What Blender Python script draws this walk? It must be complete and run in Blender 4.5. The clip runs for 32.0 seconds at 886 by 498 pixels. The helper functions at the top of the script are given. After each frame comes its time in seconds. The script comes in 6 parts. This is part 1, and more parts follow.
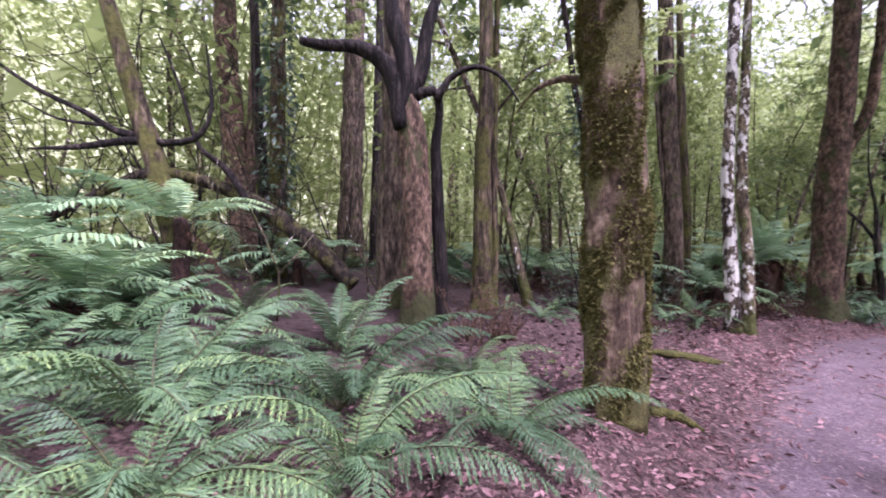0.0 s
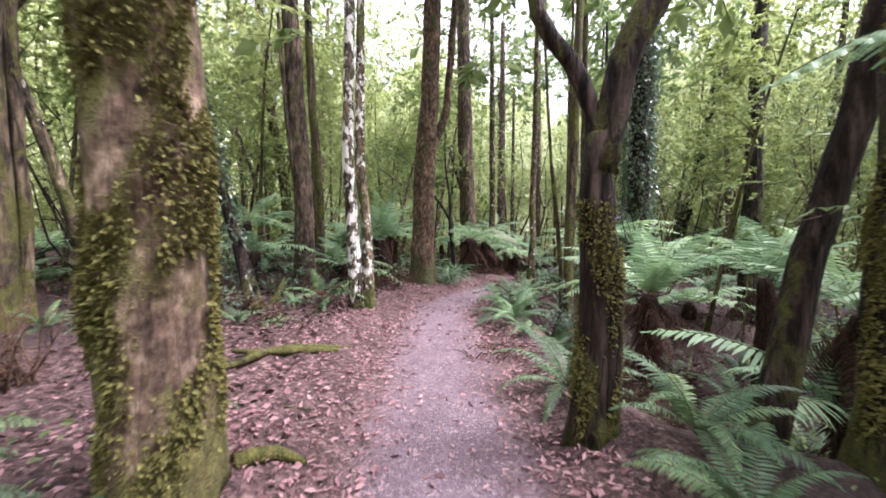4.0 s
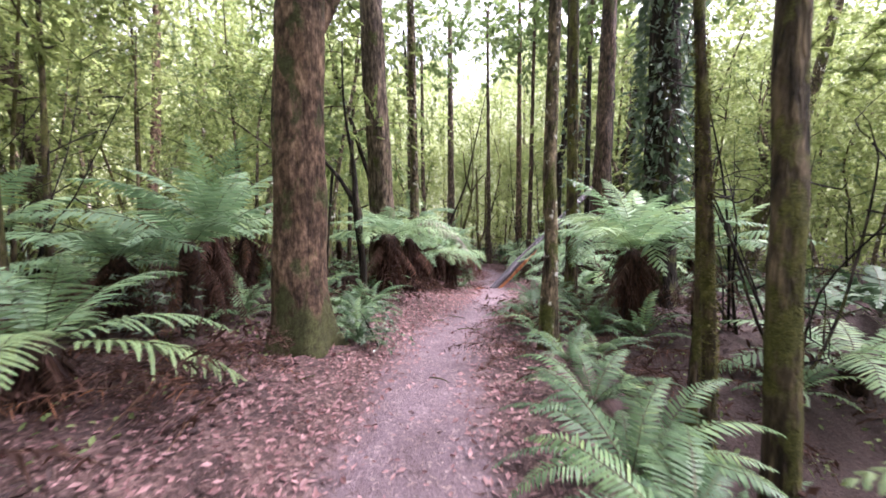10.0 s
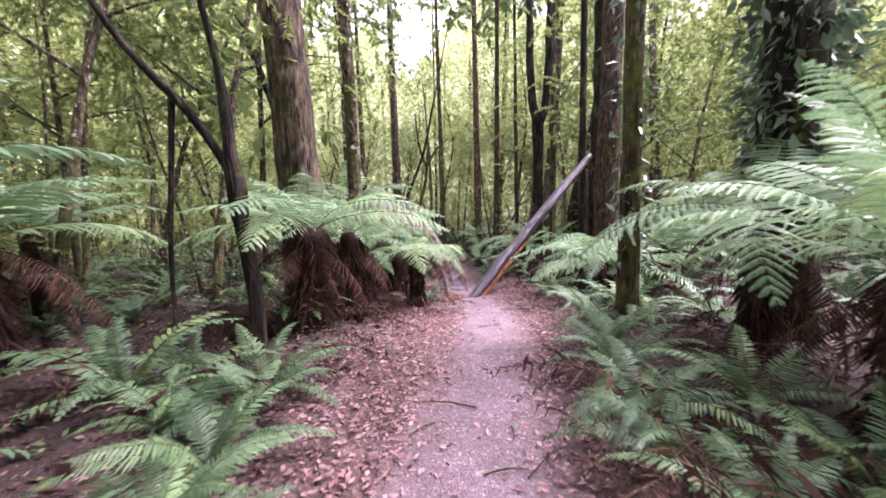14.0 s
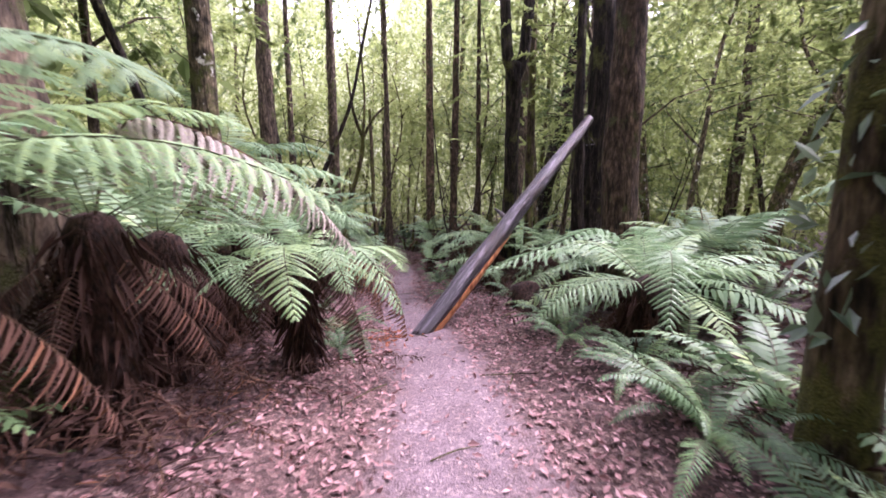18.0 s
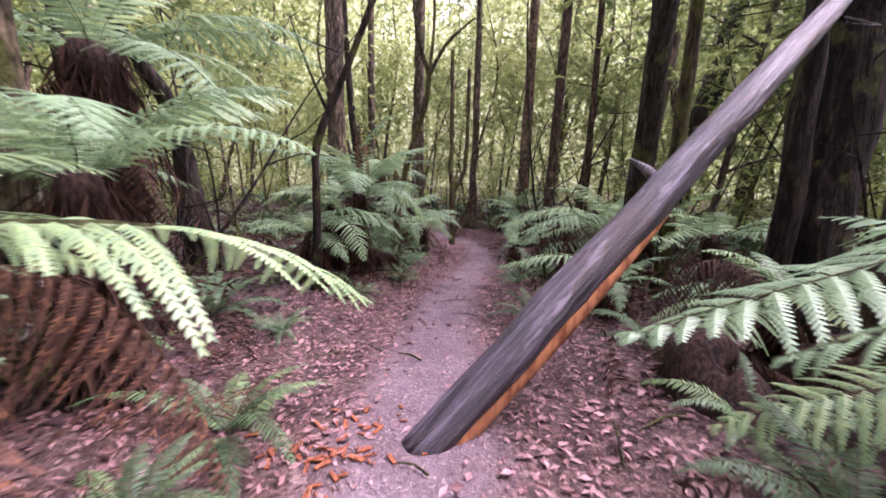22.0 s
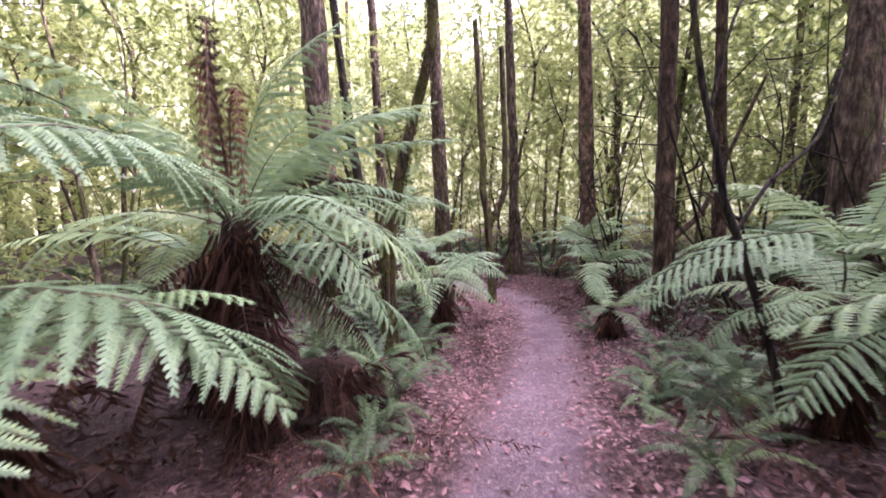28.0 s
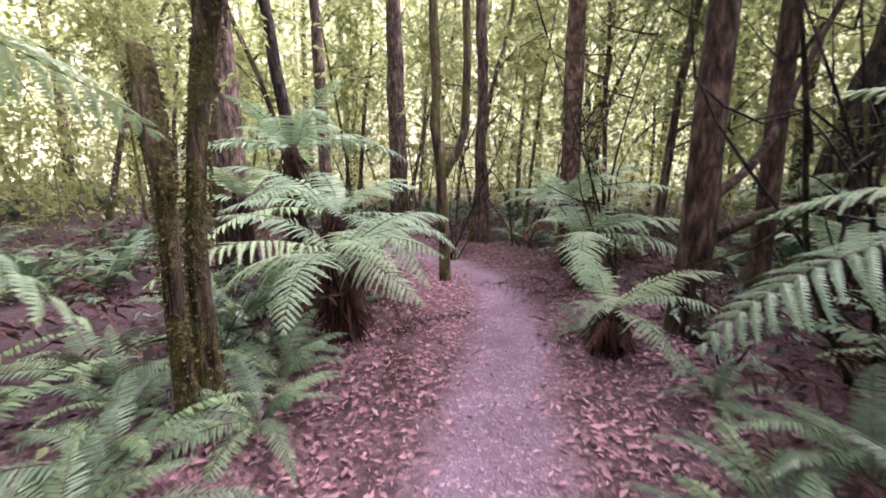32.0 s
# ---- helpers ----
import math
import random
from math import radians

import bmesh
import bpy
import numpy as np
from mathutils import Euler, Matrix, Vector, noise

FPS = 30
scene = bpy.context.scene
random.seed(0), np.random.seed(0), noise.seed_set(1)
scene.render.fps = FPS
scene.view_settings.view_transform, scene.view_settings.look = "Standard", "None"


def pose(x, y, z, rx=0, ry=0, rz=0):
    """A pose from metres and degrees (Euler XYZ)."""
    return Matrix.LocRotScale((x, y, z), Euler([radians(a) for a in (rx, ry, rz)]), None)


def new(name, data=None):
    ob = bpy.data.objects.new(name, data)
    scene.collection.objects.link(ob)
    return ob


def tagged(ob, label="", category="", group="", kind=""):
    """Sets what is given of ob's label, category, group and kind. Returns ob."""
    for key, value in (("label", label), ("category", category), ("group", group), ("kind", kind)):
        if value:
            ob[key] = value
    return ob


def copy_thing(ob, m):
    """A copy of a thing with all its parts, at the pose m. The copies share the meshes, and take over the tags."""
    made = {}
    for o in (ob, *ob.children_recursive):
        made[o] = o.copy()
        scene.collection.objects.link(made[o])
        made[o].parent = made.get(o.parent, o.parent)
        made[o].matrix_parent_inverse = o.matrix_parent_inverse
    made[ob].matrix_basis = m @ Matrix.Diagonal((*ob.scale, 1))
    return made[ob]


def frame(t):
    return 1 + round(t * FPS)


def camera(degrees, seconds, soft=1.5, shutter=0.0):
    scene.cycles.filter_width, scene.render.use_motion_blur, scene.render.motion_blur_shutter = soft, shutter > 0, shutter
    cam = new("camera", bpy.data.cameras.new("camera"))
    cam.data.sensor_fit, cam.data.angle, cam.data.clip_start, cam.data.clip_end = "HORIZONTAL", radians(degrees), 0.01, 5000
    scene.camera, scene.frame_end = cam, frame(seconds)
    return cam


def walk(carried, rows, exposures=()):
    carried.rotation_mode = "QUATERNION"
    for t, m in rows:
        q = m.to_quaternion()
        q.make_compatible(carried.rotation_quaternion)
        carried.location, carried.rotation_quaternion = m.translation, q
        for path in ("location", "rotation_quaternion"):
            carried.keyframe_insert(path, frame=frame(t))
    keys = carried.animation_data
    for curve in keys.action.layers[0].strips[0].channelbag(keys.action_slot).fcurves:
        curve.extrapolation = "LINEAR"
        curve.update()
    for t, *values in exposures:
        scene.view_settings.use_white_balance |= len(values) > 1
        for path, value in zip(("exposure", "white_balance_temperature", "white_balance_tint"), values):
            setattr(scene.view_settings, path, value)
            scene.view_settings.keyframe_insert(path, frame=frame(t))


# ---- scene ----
cam = camera(94.9, 32.0, soft=1.75, shutter=0.5)
METRES, EYE, TILT, LEAN, TURN = 25.0, 1.5, -0.8, -0.7, 0.0
ROWS = [
    (0.0, 0.0, 0.0, 0.0, 0.0, 0.0, -0.0),
    (0.5, 0.0009, 0.0004, -0.0002, -4.61, -0.19, -0.18),
    (1.0, 0.0019, 0.0018, -0.0005, -11.64, -0.29, -0.35),
    (1.5, 0.0005, 0.0042, -0.0002, -21.22, -0.3, -0.26),
    (2.0, 0.0005, 0.0051, -0.0005, -29.01, -0.77, -0.08),
    (2.5, 0.0039, 0.0074, -0.0024, -36.67, -1.68, 0.02),
    (3.0, 0.014, 0.0151, -0.0037, -41.18, -2.11, 0.2),
    (3.5, 0.0258, 0.0265, -0.0031, -45.26, -2.38, 0.31),
    (5.5, 0.0752, 0.0821, -0.0031, -46.68, -3.26, 1.43),
    (6.0, 0.0873, 0.0956, -0.0024, -47.08, -2.97, 1.6),
    (6.5, 0.0989, 0.1107, -0.0, -49.44, -2.82, 1.68),
    (7.0, 0.1128, 0.123, 0.0007, -50.39, -3.35, 1.81),
    (7.5, 0.1263, 0.1378, 0.0001, -52.72, -3.94, 1.91),
    (8.0, 0.1422, 0.1512, -0.0004, -53.37, -5.02, 2.01),
    (8.5, 0.1557, 0.166, -0.0007, -54.91, -5.59, 1.86),
    (9.0, 0.1709, 0.1803, -0.0008, -56.48, -5.47, 1.73),
    (9.5, 0.1885, 0.1945, -0.0018, -58.57, -5.08, 1.56),
    (10.0, 0.2062, 0.2082, -0.002, -60.65, -4.76, 1.56),
    (10.5, 0.2227, 0.2202, -0.0022, -61.53, -4.29, 1.6),
    (11.0, 0.2363, 0.2341, -0.0025, -63.93, -3.91, 1.59),
    (11.5, 0.2531, 0.2448, -0.0038, -64.39, -4.23, 1.8),
    (12.0, 0.2689, 0.2583, -0.004, -66.83, -4.49, 1.76),
    (12.5, 0.2863, 0.2684, -0.0042, -67.14, -4.82, 2.24),
    (13.0, 0.3037, 0.2797, -0.0049, -68.37, -6.29, 2.31),
    (13.5, 0.3203, 0.2902, -0.0047, -69.13, -7.0, 2.55),
    (14.0, 0.3381, 0.2966, -0.0059, -68.96, -7.39, 2.72),
    (14.5, 0.3562, 0.3062, -0.0092, -70.4, -7.55, 2.73),
    (15.0, 0.377, 0.3133, -0.0115, -70.89, -6.66, 2.93),
    (15.5, 0.397, 0.3213, -0.0141, -74.26, -7.1, 2.44),
    (17.5, 0.4588, 0.3338, -0.0185, -75.77, -8.18, 1.51),
    (18.0, 0.476, 0.3374, -0.021, -75.58, -8.26, 1.12),
    (18.5, 0.4932, 0.3397, -0.0229, -74.23, -7.4, 0.74),
    (19.0, 0.5106, 0.3428, -0.0247, -74.55, -6.68, -0.1),
    (19.5, 0.5263, 0.3436, -0.0261, -71.81, -6.22, -0.48),
    (20.0, 0.5424, 0.3482, -0.0296, -69.97, -7.92, -0.89),
    (20.5, 0.5578, 0.3486, -0.0314, -66.2, -8.53, -0.74),
    (21.0, 0.5722, 0.3515, -0.0336, -64.81, -9.68, -0.94),
    (21.5, 0.5867, 0.3551, -0.0352, -61.9, -10.51, -0.6),
    (22.0, 0.6016, 0.3607, -0.0366, -61.54, -11.3, -0.62),
    (22.5, 0.6169, 0.367, -0.0385, -60.61, -12.61, -0.31),
    (23.0, 0.6319, 0.3732, -0.0409, -59.87, -12.62, 0.36),
    (23.5, 0.6467, 0.383, -0.044, -61.23, -11.47, 1.26),
    (24.0, 0.6614, 0.3943, -0.0451, -60.18, -10.1, 2.71),
    (24.5, 0.671, 0.408, -0.0448, -61.78, -9.57, 3.47),
    (25.0, 0.6792, 0.4167, -0.0446, -62.32, -8.58, 4.35),
    (25.5, 0.6942, 0.4209, -0.0451, -66.37, -7.76, 4.44),
    (27.5, 0.7404, 0.4364, -0.0511, -62.04, -7.18, 3.14),
    (28.0, 0.7509, 0.441, -0.0522, -57.2, -5.42, 3.66),
    (28.5, 0.7607, 0.4466, -0.0517, -58.18, -2.88, 3.93),
    (29.0, 0.771, 0.4489, -0.0546, -59.82, -7.05, 4.15),
    (29.5, 0.7807, 0.4533, -0.0559, -63.18, -8.19, 4.0),
    (30.0, 0.7905, 0.456, -0.057, -63.97, -9.68, 4.12),
    (30.5, 0.8018, 0.4582, -0.059, -64.91, -10.94, 3.89),
    (31.0, 0.8135, 0.462, -0.0609, -64.69, -10.98, 3.58),
    (31.5, 0.8261, 0.464, -0.0628, -62.81, -12.16, 3.26),
    (32.0, 0.8379, 0.4692, -0.0639, -60.68, -10.79, 1.85),
]
walk(cam, [(t, pose(0, 0, EYE, TILT, LEAN, TURN) @ pose(METRES * x, METRES * y, METRES * z, 90 + pitch, roll, yaw)) for t, x, y, z, yaw, pitch, roll in ROWS],
     exposures=[(0, 2.7, 5600, 47), (3, 3.15, 5900, 35), (6, 3.15, 6000, 25), (9, 3.3, 6000, 32), (12, 3.5, 6050, 35), (15, 3.5, 6000, 45), (17, 3.35, 5950, 44), (20, 3.22, 6050, 52), (22, 3.4, 6050, 50), (24, 3.75, 6200, 37), (28, 3.8, 6000, 57), (29.5, 3.95, 6050, 57), (32, 3.9, 6050, 55)])

# world and light: an overcast sky above a tall forest
SUN_UP, SUN_ROUND = radians(58), radians(140)
world = bpy.data.worlds.new("world")
scene.world = world
world.use_nodes = True
wt = world.node_tree
sky = wt.nodes.new("ShaderNodeTexSky")
sky.sky_type, sky.sun_disc, sky.sun_elevation, sky.sun_rotation = "NISHITA", False, SUN_UP, SUN_ROUND
sky.dust_density, sky.air_density = 3.0, 1.0
pale = wt.nodes.new("ShaderNodeHueSaturation")
pale.inputs["Saturation"].default_value = 0.22
wt.links.new(sky.outputs[0], pale.inputs["Color"])
# an overcast dome: three times as bright overhead as at the horizon
aim = wt.nodes.new("ShaderNodeSeparateXYZ")
wt.links.new(wt.nodes.new("ShaderNodeTexCoord").outputs["Generated"], aim.inputs[0])
dome = wt.nodes.new("ShaderNodeMapRange")
dome.inputs["To Min"].default_value, dome.inputs["To Max"].default_value = 0.33, 1.0
wt.links.new(aim.outputs["Z"], dome.inputs["Value"])
shade = wt.nodes.new("ShaderNodeMix")
shade.data_type, shade.blend_type = "RGBA", "MULTIPLY"
shade.inputs[0].default_value = 1.0
wt.links.new(pale.outputs[0], shade.inputs[6])
wt.links.new(dome.outputs[0], shade.inputs[7])
wt.links.new(shade.outputs[2], wt.nodes["Background"].inputs[0])
wt.nodes["Background"].inputs[1].default_value = 0.15
sun = new("sun", bpy.data.lights.new("sun", "SUN"))
sun.data.energy, sun.data.angle, sun.data.color = 1.5, radians(25), (1.0, 0.97, 0.92)
sun.matrix_world = pose(0, 0, 30, 90 - math.degrees(SUN_UP), 0, 180 - math.degrees(SUN_ROUND))

rng = np.random.default_rng(7)


# ---- materials ----
def shader(name, rough=0.8, spec=0.3):
    m = bpy.data.materials.new(name)
    m.use_nodes = True
    b = m.node_tree.nodes["Principled BSDF"]
    b.inputs["Roughness"].default_value = rough
    b.inputs["Specular IOR Level"].default_value = spec
    return m, m.node_tree, b


def node(nt, kind, **given):
    n = nt.nodes.new("ShaderNode" + kind)
    for key, value in given.items():
        n.inputs[key.replace("_", " ")].default_value = value
    return n


def ramp(nt, source, stops):
    r = nt.nodes.new("ShaderNodeValToRGB")
    while len(r.color_ramp.elements) < len(stops):
        r.color_ramp.elements.new(0.5)
    for e, (at_, c) in zip(r.color_ramp.elements, stops):
        e.position, e.color = at_, (*c, 1)
    nt.links.new(source, r.inputs[0])
    return r.outputs[0]


def mixed(nt, fac, a, b, mode="MIX"):
    m = nt.nodes.new("ShaderNodeMix")
    m.data_type, m.blend_type = "RGBA", mode
    for socket, value in ((m.inputs[0], fac), (m.inputs[6], a), (m.inputs[7], b)):
        if hasattr(value, "is_linked"):
            nt.links.new(value, socket)
        elif isinstance(value, tuple):
            socket.default_value = (*value, 1)
        else:
            socket.default_value = value
    return m.outputs[2]


def grain(nt, coord, scale, stretch=(1, 1, 1), detail=4.0, rough=0.6):
    mp = nt.nodes.new("ShaderNodeMapping")
    mp.inputs["Scale"].default_value = stretch
    nt.links.new(coord, mp.inputs[0])
    n = node(nt, "TexNoise", Scale=scale, Detail=detail, Roughness=rough)
    nt.links.new(mp.outputs[0], n.inputs["Vector"])
    return n.outputs["Fac"]


def relief(nt, b, height, strength, distance):
    bump = node(nt, "Bump", Strength=strength, Distance=distance)
    nt.links.new(height, bump.inputs["Height"])
    nt.links.new(bump.outputs[0], b.inputs["Normal"])


def bark(name, dark, mid, light, moss=0.0, moss_colour=(0.075, 0.085, 0.02), lichen=0.0, stretch=0.12, scale=16.0, rough=0.85, pad=3.4, low=0.14, split=0.65):
    """Bark with vertical grain, blotches, moss that thickens in patches and pale lichen."""
    m, nt, b = shader(name, rough, 0.2)
    co = nt.nodes.new("ShaderNodeTexCoord").outputs["Object"]
    fine = grain(nt, co, scale, (1, 1, stretch), 6, 0.65)
    blotch = grain(nt, co, 2.6, (1, 1, 0.6), 5)
    col = ramp(nt, fine, [(0.36, dark), (0.5, mid), (0.64, light)])
    flake = grain(nt, co, 9.0, (1, 1, 0.4), 7, 0.7)
    col = mixed(nt, 0.8, col, ramp(nt, flake, [(0.38, (0.3, 0.28, 0.27)), (0.5, (0.95, 0.95, 0.95)), (0.62, (1.35, 1.33, 1.3))]), "MULTIPLY")
    col = mixed(nt, 0.7, col, ramp(nt, blotch, [(0.36, (0.45, 0.43, 0.42)), (0.62, (1.2, 1.2, 1.2))]), "MULTIPLY")
    line = grain(nt, co, 7.0, (1, 1, 0.14), 4, 0.55)
    crack = ramp(nt, line, [(0.455, (1, 1, 1)), (0.49, (0.3, 0.3, 0.3)), (0.51, (0.3, 0.3, 0.3)), (0.545, (1, 1, 1))])
    col = mixed(nt, split, col, crack, "MULTIPLY")
    height = mixed(nt, split * 0.7, mixed(nt, 0.6, fine, flake), crack)
    bare = height
    if lichen:
        spots = grain(nt, co, 7.0, (1, 1, 0.7), 7, 0.66)
        mask = ramp(nt, spots, [(0.62 - lichen * 0.3, (0, 0, 0)), (0.645 - lichen * 0.3, (1, 1, 1))])
        col = mixed(nt, mask, col, (0.62, 0.6, 0.54))
    if moss:
        pads = grain(nt, co, pad, (1, 1, 0.55), 6, 0.6)
        up = nt.nodes.new("ShaderNodeSeparateXYZ")
        nt.links.new(co, up.inputs[0])
        foot = nt.nodes.new("ShaderNodeMapRange")
        for key, value in (("From Min", 0.05), ("From Max", 0.9), ("To Min", low), ("To Max", 0.0)):
            foot.inputs[key].default_value = value
        nt.links.new(up.outputs["Z"], foot.inputs["Value"])
        thick = nt.nodes.new("ShaderNodeMath")
        nt.links.new(pads, thick.inputs[0])
        nt.links.new(foot.outputs[0], thick.inputs[1])
        mask = ramp(nt, thick.outputs[0], [(0.64 - moss * 0.32, (0, 0, 0)), (0.7 - moss * 0.29, (0.95, 0.95, 0.95))])
        fuzz = mixed(nt, 0.5, grain(nt, co, 80, (1, 1, 1), 3), grain(nt, co, 15, (1, 1, 0.7), 5, 0.65))
        green = ramp(nt, fuzz, [(0.36, tuple(c * 0.3 for c in moss_colour)), (0.64, tuple(c * 1.7 for c in moss_colour))])
        col = mixed(nt, mask, col, green)
        height = mixed(nt, mask, bare, fuzz)
    nt.links.new(col, b.inputs["Base Color"])
    relief(nt, b, height, 1.0, 0.06)
    return m


def foliage(name, stops, rough=0.5, spec=0.4, through_light=0.35):
    """Thin leaves that let light through; the hue varies from leaf to leaf or from plant to plant."""
    m, nt, b = shader(name, rough, spec)
    g = nt.nodes.new("ShaderNodeNewGeometry").outputs["Random Per Island"]
    o = nt.nodes.new("ShaderNodeObjectInfo").outputs["Random"]
    add = nt.nodes.new("ShaderNodeMath")
    add.operation = "MULTIPLY_ADD"
    add.inputs[1].default_value = 0.45
    nt.links.new(g, add.inputs[0])
    half = nt.nodes.new("ShaderNodeMath")
    half.operation = "MULTIPLY"
    half.inputs[1].default_value = 0.55
    nt.links.new(o, half.inputs[0])
    nt.links.new(half.outputs[0], add.inputs[2])
    col = ramp(nt, add.outputs[0], stops)
    nt.links.new(col, b.inputs["Base Color"])
    t = nt.nodes.new("ShaderNodeBsdfTranslucent")
    nt.links.new(col, t.inputs[0])
    mix = nt.nodes.new("ShaderNodeMixShader")
    mix.inputs[0].default_value = through_light
    out = nt.nodes["Material Output"]
    nt.links.new(b.outputs[0], mix.inputs[1])
    nt.links.new(t.outputs[0], mix.inputs[2])
    nt.links.new(mix.outputs[0], out.inputs[0])
    return m


def plain(name, c1, c2, scale=20.0, rough=0.8, bump=0.4):
    m, nt, b = shader(name, rough, 0.25)
    co = nt.nodes.new("ShaderNodeTexCoord").outputs["Object"]
    n = grain(nt, co, scale, (1, 1, 0.4), 5)
    nt.links.new(ramp(nt, n, [(0.38, c1), (0.62, c2)]), b.inputs["Base Color"])
    relief(nt, b, n, bump, 0.02)
    return m


BARK_RED = bark("bark_red", (0.035, 0.022, 0.015), (0.118, 0.076, 0.05), (0.245, 0.168, 0.115), 0.28, (0.05, 0.055, 0.02), scale=14, stretch=0.55, split=0.3, low=0.26)
BARK_BROWN = bark("bark_brown", (0.018, 0.012, 0.0075), (0.062, 0.04, 0.026), (0.145, 0.098, 0.065), 0.22, (0.05, 0.052, 0.018), scale=18, stretch=0.3, split=0.4)
BARK_GREY = bark("bark_grey", (0.028, 0.021, 0.015), (0.1, 0.073, 0.05), (0.2, 0.155, 0.112), 0.22, (0.06, 0.062, 0.02), stretch=0.25)
BARK_DARK = bark("bark_dark", (0.008, 0.006, 0.005), (0.026, 0.02, 0.016), (0.068, 0.052, 0.042), 0.25, (0.06, 0.062, 0.018))
BARK_DEAD = bark("bark_dead", (0.006, 0.0045, 0.004), (0.02, 0.015, 0.013), (0.055, 0.043, 0.037))
BARK_MOSS = bark("bark_moss", (0.05, 0.032, 0.022), (0.16, 0.11, 0.075), (0.33, 0.245, 0.18), 0.5, (0.11, 0.105, 0.035), scale=11, stretch=0.8, pad=3.0, low=0.1, split=0.2)
BARK_GREEN = bark("bark_green", (0.025, 0.019, 0.013), (0.08, 0.06, 0.037), (0.18, 0.135, 0.085), 0.52, (0.08, 0.08, 0.02), low=0.08)
BARK_LICHEN = bark("bark_lichen", (0.035, 0.028, 0.02), (0.09, 0.07, 0.05), (0.2, 0.16, 0.11), 0.22, lichen=0.4, stretch=0.5)
BARK_PALE = bark("bark_pale", (0.04, 0.033, 0.022), (0.12, 0.095, 0.06), (0.3, 0.23, 0.15), 0.4, lichen=0.08, stretch=0.5)
BARK_FORK = bark("bark_fork", (0.009, 0.006, 0.005), (0.03, 0.02, 0.016), (0.08, 0.056, 0.045), 0.3, (0.07, 0.072, 0.02))
BARK_FALLEN = bark("bark_fallen", (0.008, 0.006, 0.005), (0.035, 0.026, 0.018), (0.1, 0.075, 0.05), 0.42, (0.09, 0.085, 0.025), low=0.0)
BARK_SPOT = bark("bark_spot", (0.04, 0.033, 0.022), (0.13, 0.1, 0.06), (0.33, 0.26, 0.17), 0.35, lichen=0.26, stretch=0.5)
LEAF_LIGHT = foliage("leaf_light", [(0.0, (0.14, 0.19, 0.062)), (0.5, (0.285, 0.345, 0.12)), (1.0, (0.43, 0.475, 0.21))], 0.6, 0.25, 0.58)
LEAF_MID = foliage("leaf_mid", [(0.0, (0.07, 0.115, 0.04)), (0.5, (0.14, 0.2, 0.07)), (1.0, (0.24, 0.3, 0.11))], 0.5, 0.35, 0.45)
MOSS = foliage("moss", [(0.0, (0.045, 0.043, 0.014)), (0.5, (0.115, 0.108, 0.034)), (1.0, (0.22, 0.2, 0.07))], 0.9, 0.1, 0.2)
LEAF_IVY = foliage("leaf_ivy", [(0.0, (0.035, 0.065, 0.035)), (0.6, (0.075, 0.125, 0.07)), (1.0, (0.16, 0.2, 0.13))], 0.3, 0.6, 0.2)
FERN = foliage("fern_green", [(0.0, (0.03, 0.065, 0.03)), (0.5, (0.072, 0.135, 0.058)), (0.8, (0.125, 0.205, 0.08)), (1.0, (0.22, 0.31, 0.1))], 0.55, 0.35, 0.22)
FERN_TREE = foliage("tree_fern_green", [(0.0, (0.1, 0.185, 0.09)), (0.5, (0.185, 0.3, 0.15)), (1.0, (0.28, 0.39, 0.15))], 0.52, 0.45, 0.34)
FERN_DEAD = foliage("fern_dead", [(0.0, (0.018, 0.009, 0.007)), (0.45, (0.052, 0.027, 0.02)), (0.8, (0.11, 0.057, 0.04)), (0.93, (0.24, 0.11, 0.06)), (1.0, (0.4, 0.17, 0.06))], 0.8, 0.15, 0.15)
FERN_SILVER = foliage("fern_silver", [(0.0, (0.2, 0.16, 0.13)), (1.0, (0.42, 0.37, 0.32))], 0.6, 0.4, 0.1)
STALK = plain("stalk", (0.025, 0.024, 0.01), (0.08, 0.085, 0.035), 30, 0.6)
STALK_DEAD = plain("stalk_dead", (0.04, 0.022, 0.015), (0.12, 0.07, 0.04), 30, 0.8)
FIBRE = plain("fibre", (0.008, 0.0045, 0.0035), (0.045, 0.023, 0.016), 40, 0.95, 1.0)
FIBRE_HAIR = foliage("fibre_hair", [(0.0, (0.014, 0.0075, 0.006)), (1.0, (0.085, 0.043, 0.03))], 0.9, 0.15, 0.05)
CHIP = plain("chip_wood", (0.12, 0.035, 0.018), (0.36, 0.12, 0.05), 25, 0.8)
WOOD_BARE = plain("wood_bare", (0.16, 0.05, 0.02), (0.42, 0.18, 0.08), 12, 0.7)
# darker copy of the leaf litter, with off-path shade put into its colour
LITTER_SHADED = foliage("litter_shaded", [(0.0, (0.025, 0.013, 0.012)), (0.5, (0.08, 0.044, 0.04)), (0.9, (0.16, 0.095, 0.085)), (1.0, (0.35, 0.24, 0.2))], 0.65, 0.3, 0.1)
LITTER = foliage("litter", [(0.0, (0.06, 0.028, 0.028)), (0.25, (0.155, 0.076, 0.074)), (0.55, (0.27, 0.148, 0.145)), (0.85, (0.4, 0.25, 0.24)), (1.0, (0.56, 0.42, 0.37))], 0.55, 0.4, 0.1)


